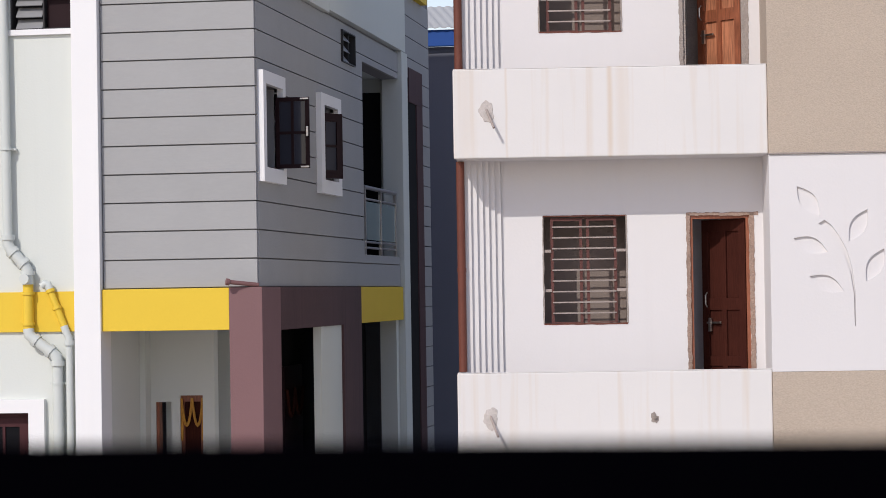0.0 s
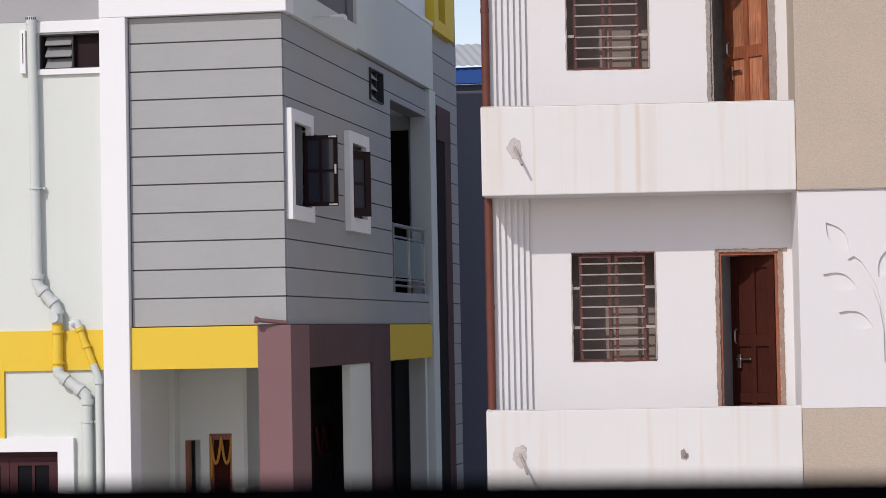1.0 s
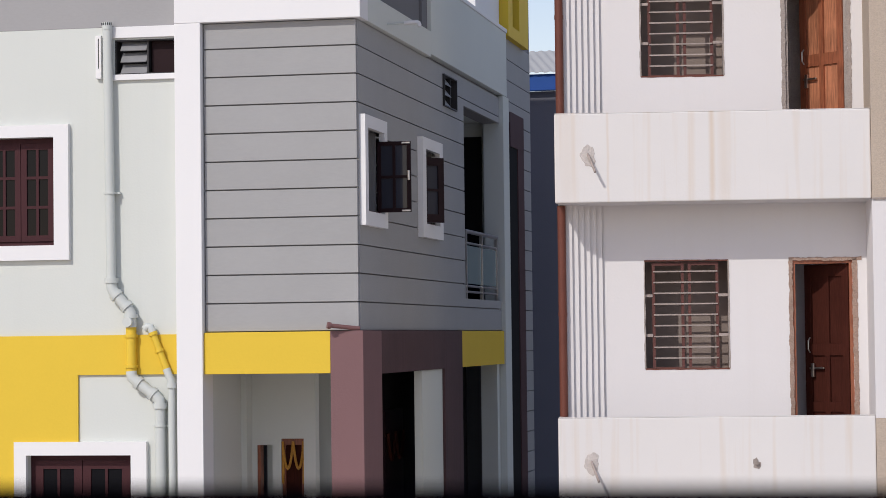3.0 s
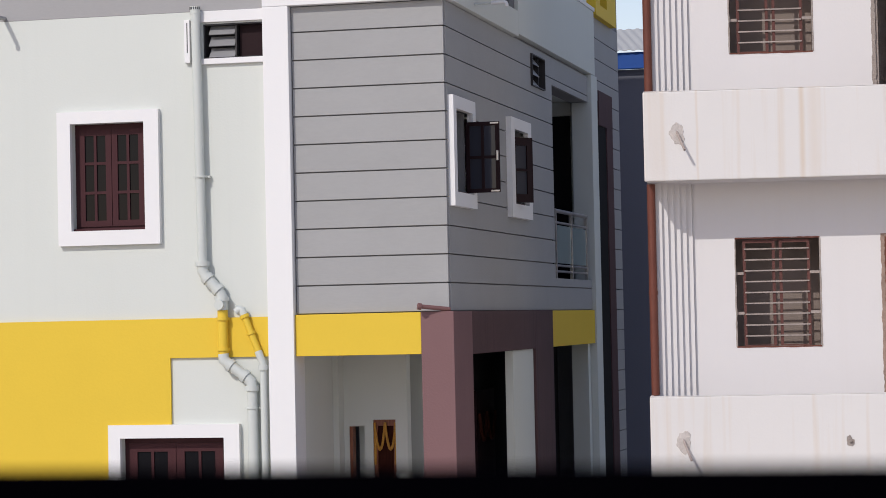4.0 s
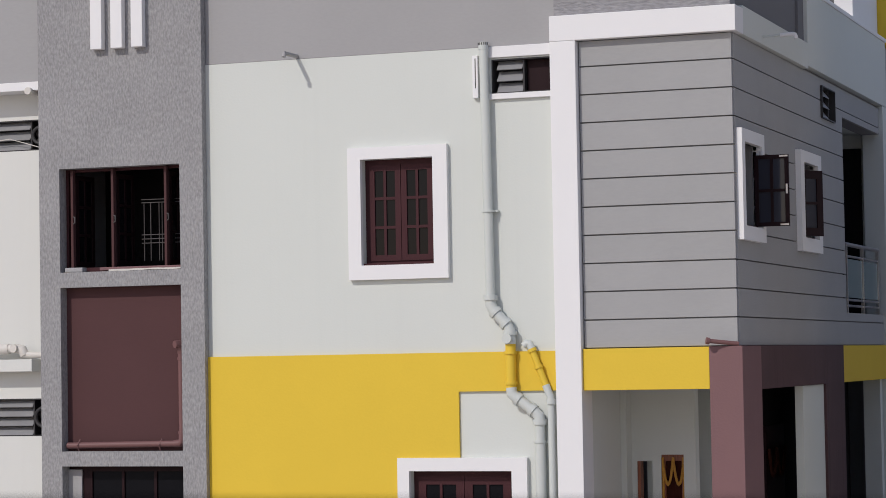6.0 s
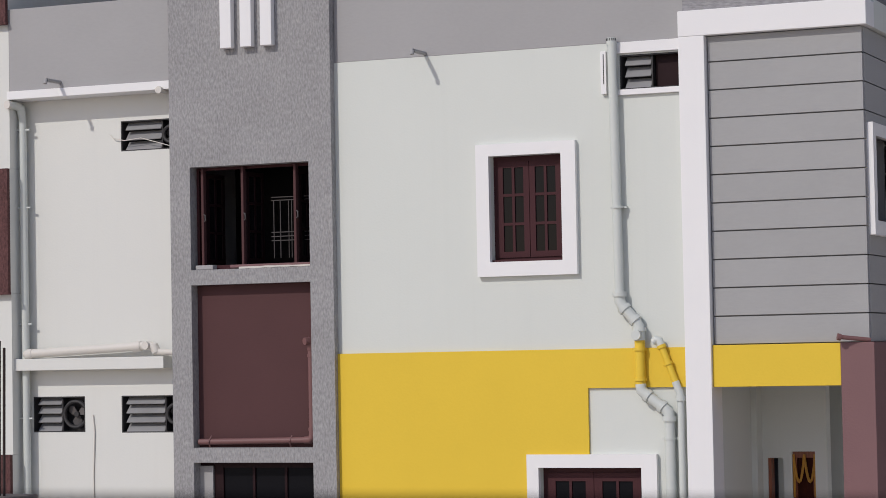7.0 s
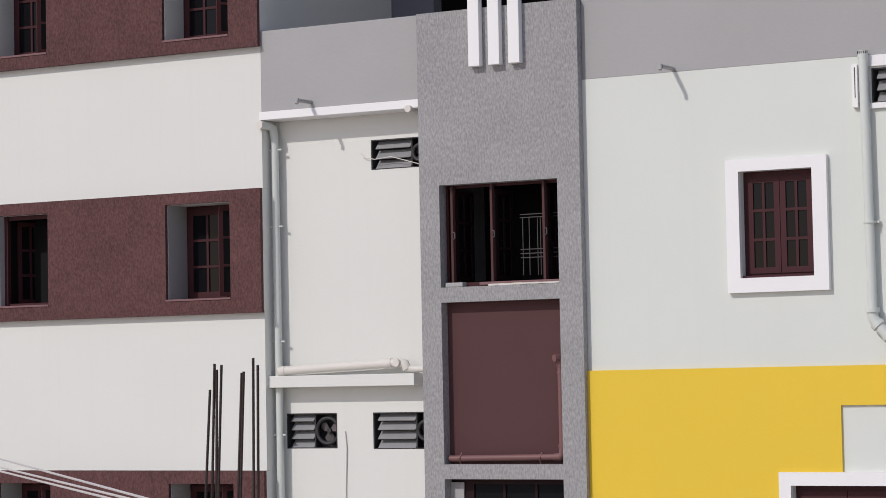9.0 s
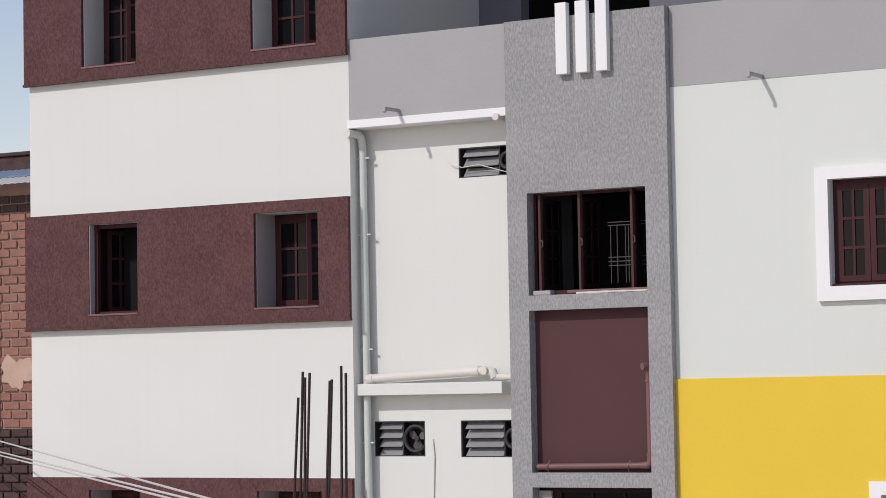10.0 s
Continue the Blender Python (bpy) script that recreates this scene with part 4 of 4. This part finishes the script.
for a, b in (((2.722, 5.77), (2.94, 5.48)), ((2.685, 5.263), (3.012, 5.125)), ((2.832, 4.891), (3.159, 4.742)), ((3.404, 5.535), (3.222, 5.226)), ((3.56, 5.15), (3.38, 4.833))):
    loops.append(leaf_line(a, b, 0.22, 0.22))
spine = [(2.955, 5.42, 0.030), (3.02, 5.375, 0.028), (3.10, 5.27, 0.024), (3.18, 5.13, 0.018), (3.235, 4.95, 0.012), (3.265, 4.72, 0.008), (3.265, 4.40, 0.004)]
loops.append([(u + w_, z + w_ * 0.6) for u, z, w_ in spine] + [(u - w_, z - w_ * 0.6) for u, z, w_ in spine[::-1]])
bm = bmesh.new()
edges = []
for lp in loops:
    vs = [bm.verts.new((u, D0 - 0.012, z)) for u, z in lp]
    edges += [bm.edges.new((vs[i], vs[(i + 1) % len(vs)])) for i in range(len(vs))]
bmesh.ops.triangle_fill(bm, use_beauty=True, use_dissolve=False, edges=edges)
g = bmesh.ops.extrude_face_region(bm, geom=list(bm.faces))
bmesh.ops.translate(bm, vec=(0, 0.026, 0), verts=[x for x in g["geom"] if isinstance(x, bmesh.types.BMVert)])
part("carved_panel", bm, RWALL, flats, "white plaster panel with a carved leaf sprig", F)
# spouts in their cement patches
for k, (u, z) in enumerate(((-0.291, 6.554), (-0.297, 3.548))):
    part("cement_patch", blot(u, z, 0.072, 0.095, D0, 0.22, seed=5 + k), PATCHC, flats, "rough cement patch round the spout", F)
    part("spout", sweep([(u - 0.01, D0 + 0.02, z + 0.04), (u + 0.07, D0 - 0.16, z - 0.17)], 0.013, 8), IRONW, flats, "thin drain spout", F, True)
part("cement_patch", blot(1.301, 3.533, 0.035, 0.05, D0, 0.3, seed=9), CEMENT, flats, "", F)
part("spout", sweep([(1.301, D0 + 0.02, 3.55), (1.301, D0 - 0.03, 3.54)], 0.02, 8), CEMENT, flats, "", F, True)

pipe = thing("drainpipe", RIGHT @ Vector((-0.572, DB - 0.275, 0.0)), "red oxide painted drainpipe at the balcony end", "drainpipe", turn=0)
for z0, z1 in ((0.0, 3.10), (3.99, 6.094), (6.97, 8.95)):
    part("pipe", sweep([(-0.572, DB - 0.275, z0), (-0.572, DB - 0.275, z1)], 0.042, 14), RUSTP, pipe, "", FB, True)
    part("collar", sweep([(-0.572, DB - 0.275, z0 + 1.0), (-0.572, DB - 0.275, z0 + 1.04)], 0.046, 14), RUSTP, pipe, "", FB, True)

# ---------------------------------------------------------------- pipes and hooks on the pale house
pipe = thing("drainpipe", (-7.8, Y - 0.06, 3.0), "pale drainpipe with offset bends, partly painted yellow", "drainpipe")
yp = Y - 0.074
part("pipe", sweep([(-7.825, yp, 7.93), (-7.80, yp, 5.36)], 0.047, 16), PIPEP, pipe, "", ID, True)
part("strip_slot", box(-7.929, -7.921, Y - 0.053, Y - 0.0505, 7.50, 7.80), FANP, pipe, "thin dark slot")
for k in range(7):
    a = math.pi * (1.1 + 0.8 * k / 6)
    part("cap_slot", box(-7.826 + 0.051 * math.cos(a) - 0.004, -7.826 + 0.051 * math.cos(a) + 0.004, yp + 0.051 * math.sin(a) - 0.004, yp + 0.051 * math.sin(a) + 0.002, 7.925, 7.95), FANP, pipe)
part("vent_cap", sweep([(-7.826, yp, 7.88), (-7.826, yp, 7.955)], 0.051, 16), PIPEP, pipe, "", ID, True)
part("pipe", box(-7.958, -7.898, Y - 0.05, Y - 0.002, 7.40, 7.83, 0.006), WHITE, pipe, "short pale side strip")
part("elbow", sweep([(-7.80, yp, 5.40), (-7.80, yp, 5.33), (-7.77, yp, 5.27), (-7.64, yp, 5.13), (-7.605, yp, 5.07), (-7.60, yp, 4.93)], 0.055, 16), PIPEP, pipe, "", ID, True)
for p, q in (((-7.80, yp, 5.42), (-7.80, yp, 5.37)), ((-7.765, yp, 5.265), (-7.735, yp, 5.232)), ((-7.66, yp, 5.152), (-7.63, yp, 5.12)), ((-7.603, yp, 5.06), (-7.602, yp, 5.02))):
    coupling(p, q, 0.07, PIPEP, pipe)
part("inspection_cap", sweep([(-7.612, yp - 0.045, 4.985), (-7.615, yp - 0.085, 4.985)], 0.05, 14), PIPEP, pipe, "", ID, True)
part("pipe", sweep([(-7.60, yp, 4.94), (-7.60, yp, 4.47)], 0.052, 16), PIPEY, pipe, "yellow painted pipe length", ID, True)
coupling((-7.60, yp, 4.86), (-7.60, yp, 4.83), 0.066, PIPEY, pipe)
coupling((-7.60, yp, 4.56), (-7.60, yp, 4.53), 0.066, PIPEY, pipe)
part("elbow", sweep([(-7.60, yp, 4.50), (-7.595, yp, 4.44), (-7.55, yp, 4.40), (-7.36, yp, 4.26), (-7.315, yp, 4.215), (-7.31, yp, 4.15)], 0.054, 16), PIPEP, pipe, "", ID, True)
for p, q in (((-7.545, yp, 4.395), (-7.51, yp, 4.37)), ((-7.40, yp, 4.29), (-7.365, yp, 4.262)), ((-7.31, yp, 4.18), (-7.31, yp, 4.13))):
    coupling(p, q, 0.069, PIPEP, pipe)
part("pipe", sweep([(-7.31, yp, 4.17), (-7.30, yp, 0.0)], 0.052, 16), PIPEP, pipe, "", ID, True)
for x, z in ((-7.80, 6.25), (-7.31, 3.95)):
    part("clamp", sweep([(x, yp, z), (x, yp, z + 0.02)], 0.06, 14), PIPEP, pipe, "", ID, True)
    part("clamp_ear", box(x - 0.085, x + 0.085, yp + 0.02, Y - 0.001, z, z + 0.02), PIPEP, pipe)
pipe = thing("drainpipe", (-7.3, Y - 0.06, 3.0), "slender pale pipe with a slanting yellow length", "drainpipe")
yq = Y - 0.075
part("elbow", sweep([(-7.46, yq, 4.91), (-7.43, yq, 4.935), (-7.40, yq, 4.93), (-7.375, yq, 4.87)], 0.038, 12), PIPEP, pipe, "", ID, True)
part("pipe", sweep([(-7.385, yq, 4.89), (-7.235, yq, 4.51)], 0.034, 12), PIPEY, pipe, "yellow painted slanting pipe", ID, True)
coupling((-7.38, yq, 4.88), (-7.368, yq, 4.85), 0.046, PIPEY, pipe)
coupling((-7.315, yq, 4.71), (-7.305, yq, 4.685), 0.046, PIPEY, pipe)
part("elbow", sweep([(-7.24, yq, 4.52), (-7.215, yq, 4.45), (-7.195, yq, 4.41), (-7.19, yq, 4.34)], 0.038, 12), PIPEP, pipe, "", ID, True)
coupling((-7.19, yq, 4.38), (-7.19, yq, 4.33), 0.05, PIPEP, pipe)
part("pipe", sweep([(-7.19, yq, 4.36), (-7.185, yq, 0.0)], 0.035, 12), PIPEP, pipe, "", ID, True)

for x, y, z in ((-9.89, Y - 0.03, 7.945), (-14.27, Y - 0.02, 7.915)):
    single("spout_stub", sweep([(x, y + 0.03, z), (x, y - 0.27, z - 0.004), (x, y - 0.295, z - 0.012), (x, y - 0.305, z - 0.045)], 0.021, 10), GREY, (x, y, z),
           "bent grey drain stub sticking out of the wall", "spout", "drain stubs on the walls", smooth=True)
hk = thing("side_spout", (XS + 0.07, 24.1, 8.0), "white bent plastic spout on the side band", "spout")
part("pipe", sweep([(XS + 0.06, 24.12, 7.992), (XS + 0.30, 24.12, 8.0)], 0.012, 8), PIPEP, hk, "slim grey spout", ID, True)
part("spout", sweep([(XS + 0.25, 24.12, 8.0), (XS + 0.385, 24.12, 8.002), (XS + 0.402, 24.12, 7.995), (XS + 0.41, 24.12, 7.978), (XS + 0.41, 24.12, 7.955)], 0.02, 10), WHITE, hk, "white plastic elbow", ID, True)
hk = thing("corner_spout", (-5.57, Y - 0.06, 4.9), "maroon overflow pipe lying on the porch beam", "pipe")
part("pipe", sweep([(-5.585, Y - 0.16, 4.925), (-5.30, Y - 0.03, 4.89)], 0.022, 10), PIPEM, hk, "", ID, True)
part("socket", sweep([(-5.59, Y - 0.165, 4.926), (-5.56, Y - 0.15, 4.92)], 0.034, 12), PIPEM, hk, "", ID, True)

# pipes of the tower panel
pipe = thing("drainpipe", (-11.9, YT + 0.08, 3.9), "maroon painted pipe along the recessed panel", "drainpipe")
yt = YT + 0.08
part("pipe", sweep([(-12.59, yt, 3.945), (-11.32, yt, 3.96)], 0.034, 12), PIPEM, pipe, "", ID, True)
part("elbow", sweep([(-11.34, yt, 3.96), (-11.27, yt, 3.963), (-11.245, yt, 3.985), (-11.243, yt, 4.06)], 0.038, 12), PIPEM, pipe, "", ID, True)
part("pipe", sweep([(-11.243, yt, 4.04), (-11.245, yt, 4.95)], 0.034, 12), PIPEM, pipe, "", ID, True)
part("elbow", sweep([(-11.245, yt, 4.90), (-11.245, yt, 4.97), (-11.26, yt - 0.03, 5.0), (-11.285, yt - 0.07, 4.995)], 0.04, 12), PIPEM, pipe, "", ID, True)
for z in (4.83, 4.06):
    coupling((-11.244, yt, z), (-11.244, yt, z + 0.03), 0.042, PIPEM, pipe)
for x in (-12.46, -11.50):
    part("clamp", sweep([(x, yt, 3.89), (x + 0.005, yt - 0.04, 3.95), (x + 0.02, yt, 4.01)], 0.008, 6), PIPEM, pipe)

# pipes in the recess
pipe = thing("drainpipe", (-14.8, YR - 0.08, 3.0), "pale drainpipe in the recess corner", "drainpipe")
yr = YR - 0.10
part("pipe", sweep([(-14.87, yr, 7.60), (-14.86, yr, 4.872)], 0.043, 14), PIPEP, pipe, "", ID, True)
part("pipe", sweep([(-14.86, yr, 4.737), (-14.855, yr, 0.0)], 0.043, 14), PIPEP, pipe, "", ID, True)
part("elbow", sweep([(-14.93, yr - 0.20, 7.70), (-14.91, yr - 0.10, 7.70), (-14.88, yr - 0.02, 7.67), (-14.87, yr, 7.56)], 0.046, 14), PIPEP, pipe, "", ID, True)
part("cap", sweep([(-14.935, yr - 0.215, 7.70), (-14.925, yr - 0.17, 7.70)], 0.047, 14), PIPEW, pipe, "", ID, True)
for z in (7.42, 6.55, 5.25, 4.2):
    part("clamp", box(-14.95, -14.78, yr - 0.01, yr + 0.01, z, z + 0.018), PIPEP, pipe)
single("pipe_end", sweep([(-12.99, Y - 0.10, 7.745), (-12.99, Y + 0.2, 7.745)], 0.039, 16), PIPEW, (-12.99, Y, 7.74), "cream pipe end below the trim", "pipe", smooth=False)
pipe = thing("waste_pipe", (-14.0, Y + 0.11, 4.9), "cream waste pipe lying on the plaster ledge", "pipe")
yw = Y + 0.11
part("pipe", sweep([(-14.80, yw, 4.925), (-13.36, yw, 4.985)], 0.05, 14), PIPEW, pipe, "", ID, True)
part("elbow", sweep([(-14.84, yw + 0.04, 4.915), (-14.80, yw, 4.92), (-14.74, yw, 4.928)], 0.055, 14), PIPEW, pipe, "", ID, True)
coupling((-13.46, yw, 4.98), (-13.36, yw, 4.985), 0.058, PIPEW, pipe)
part("trap", sweep([(-13.38, yw, 4.985), (-13.27, yw, 4.99), (-13.20, yw, 4.97), (-13.17, yw, 4.91)], 0.05, 14), PIPEW, pipe, "", ID, True)
part("trap_cap", sweep([(-13.27, yw - 0.05, 4.99), (-13.275, yw - 0.075, 4.99)], 0.046, 14), PIPEW, pipe, "", ID, True)
part("pipe", sweep([(-13.19, yw, 4.92), (-12.86, yw, 4.905)], 0.035, 12), PIPEW, pipe, "", ID, True)
# loose wires
single("loose_wire", sweep([(-14.06, YR - 0.01, 4.24), (-14.04, YR - 0.012, 4.05), (-14.06, YR - 0.01, 3.6), (-14.06, YR - 0.01, 2.5)], 0.008, 6), PIPEW, (-14.05, YR, 3.0), "thin grey wire hanging from the wall", "wire")
single("loose_wire", sweep([(-13.80, YR - 0.01, 7.33), (-13.74, YR - 0.03, 7.28), (-13.6, YR - 0.03, 7.25), (-13.4, YR - 0.02, 7.27), (-13.15, YR - 0.03, 7.20), (-13.02, YR - 0.02, 7.16)], 0.005, 6), PIPEW, (-13.5, YR, 7.2),
       "pale wire strung across the ventilator", "wire")

# ---------------------------------------------------------------- rebar and cables in the street
for x0, x1, zt in ((-7.503, -7.476, 4.907), (-7.475, -7.462, 4.875), (-7.462, -7.431, 4.90), (-7.544, -7.508, 4.766), (-7.333, -7.300, 4.855), (-7.318, -7.287, 4.861), (-7.234, -7.225, 4.933), (-7.205, -7.196, 4.895)):
    bm = sweep([(x0 - (x1 - x0) * 0.16, 11.0, 4.10), (x0, 11.0, 4.22), (x1, 11.0, zt)], 0.0075, 8)
    single("rebar", bm, REBAR, (x0, 11.0, 4.1), "dark rusty reinforcement bar sticking up from a column", "rebar", "column starter bars")
single("concrete_column", box(-7.62, -7.12, 10.8, 11.2, 0.0, 4.11, 0.01), CEMENT, (-7.37, 11.0, 0.0), "unfinished concrete column with starter bars", "column")
for (xa, za), (xb, zb) in (((-12.271, 4.479), (-10.039, 4.056)), ((-12.272, 4.386), (-10.534, 4.053)), ((-12.273, 4.361), (-10.685, 4.051))):
    s = (zb - za) / (xb - xa)
    k = (za - 4.8 - s * xa) / 14.0
    a = Vector((-24.6, 26.98, 4.8 + k * 26.98 - s * 24.6))
    b = Vector((-7.60, 11.0, 4.8 + k * 11.0 - s * 7.60))
    b.z = min(b.z, 4.10)
    single("cable", sweep([a.lerp(b, i / 24) for i in range(25)], 0.009, 6), CABLE, b, "grey overhead cable strung across the street", "cable", "overhead cables")

# ---------------------------------------------------------------- far buildings
def ribbed(x0, x1, ya, za, yb, zb, step, rise, lean=0.0):
    """A sloping ribbed sheet from its eave (ya, za) up to (yb, zb)."""
    bm = bmesh.new()
    n = int((x1 - x0) / step)
    up, low = [], []
    for i in range(n + 1):
        x, h = x0 + step * i, rise if i % 4 in (0, 1) else 0.0
        up.append([bm.verts.new((x, ya, za + h)), bm.verts.new((x + lean, yb, zb + h))])
        low.append([bm.verts.new((x, ya, za + h - 0.012)), bm.verts.new((x + lean, yb, zb + h - 0.012))])
    for i in range(n):
        bm.faces.new((up[i][0], up[i + 1][0], up[i + 1][1], up[i][1]))
        bm.faces.new((low[i][0], low[i][1], low[i + 1][1], low[i + 1][0]))
        bm.faces.new((up[i][0], low[i][0], low[i + 1][0], up[i + 1][0]))
    return bm


shed = thing("far_shed", (-5.5, 39.0, 0.0), "slate grey building with blue fascia and ribbed roof", "building")
part("wall", box(-5.2 - 6.0, 3.0, 38.0, 38.2, 0.0, 8.67), SLATE, shed, "dark slate wall")
part("fascia", box(-11.2, 3.0, 37.87, 37.98, 8.67, 8.93, 0.01), BLUE, shed, "bright blue fascia")
part("roof_sheet", ribbed(-8.0, -2.3, 37.8, 8.955, 38.9, 9.41, 0.035, 0.014, -0.45), TIN, shed, "pale ribbed roof sheet")

brickh = thing("brick_house", (-25.0, 28.0, 0.0), "unplastered red brick house with tin roof edge", "house")
YK = 27.0
part("wall", box(-30.0, -22.0, YK + 0.02, YK + 0.22, 4.33, 7.9), MORTAR, brickh, "mortar core of the brick wall")
# the foot's shade is put into this dark brick colour
part("lower_wall", box(-30.0, -22.0, YK + 0.03, YK + 0.23, 0.0, 4.328), DARKBRICK, brickh, "dark lower wall, shade put into its sooty brick colour")
part("roof_sheet", ribbed(-29.0, -22.0, YK - 0.48, 7.84, YK - 0.1, 7.96, 0.03, 0.01), TIN, brickh, "pale tin roof edge")
part("roof_sheet", ribbed(-29.0, -22.0, YK - 0.12, 7.975, YK + 0.45, 8.13, 0.03, 0.01), FADED, brickh, "blue sheet roof")
part("upper_wall", box(-30.0, -22.0, YK + 0.46, YK + 0.66, 7.9, 8.34, 0.02), DARKBRICK, brickh, "weathered dark brick parapet")
part("coping", box(-30.0, -22.0, YK + 0.42, YK + 0.70, 8.342, 8.40, 0.015), DARKBRICK, brickh, "dark coping")
part("plaster_patch", blot(-23.3, 5.15, 0.28, 0.25, YK, 0.4, seed=4, thick=0.02), PATCH, brickh, "flaked pink plaster patch")
part("post", box(-23.78, -23.66, YK - 0.05, YK + 0.02, 4.3, 7.4), PATCH, brickh, "pale door post")
rng = random.Random(7)
bmesh_data = {}
for r in range(36):
    z = 3.05 + r * 0.13
    if z > 7.72:
        break
    x = -24.2 - (0.15 if r % 2 else 0.0)
    while x < -22.25:
        ln_ = 0.285
        # dark bricks at the foot and under the eave carry painted shade
        key = (rng.randrange(4), z < 4.32 or z > 7.4 and rng.random() < 0.8)
        if key not in bmesh_data:
            bm = box(0, ln_ - 0.006 * key[0], 0, 0.03, 0, 0.113 - 0.003 * key[0], 0.012)
            bmesh.ops.recalc_face_normals(bm, faces=bm.faces)
            me = bpy.data.meshes.new("brick")
            bm.to_mesh(me)
            bm.free()
            me.materials.append(DARKBRICK if key[1] else BRICK)
            bmesh_data[key] = me
        ob = new("brick", bmesh_data[key])
        ob.parent = brickh
        ob.location = Vector((x, YK - 0.005 + rng.uniform(-0.006, 0.006), z)) - Vector((-25.0, 28.0, 0.0))
        x += ln_ + 0.02
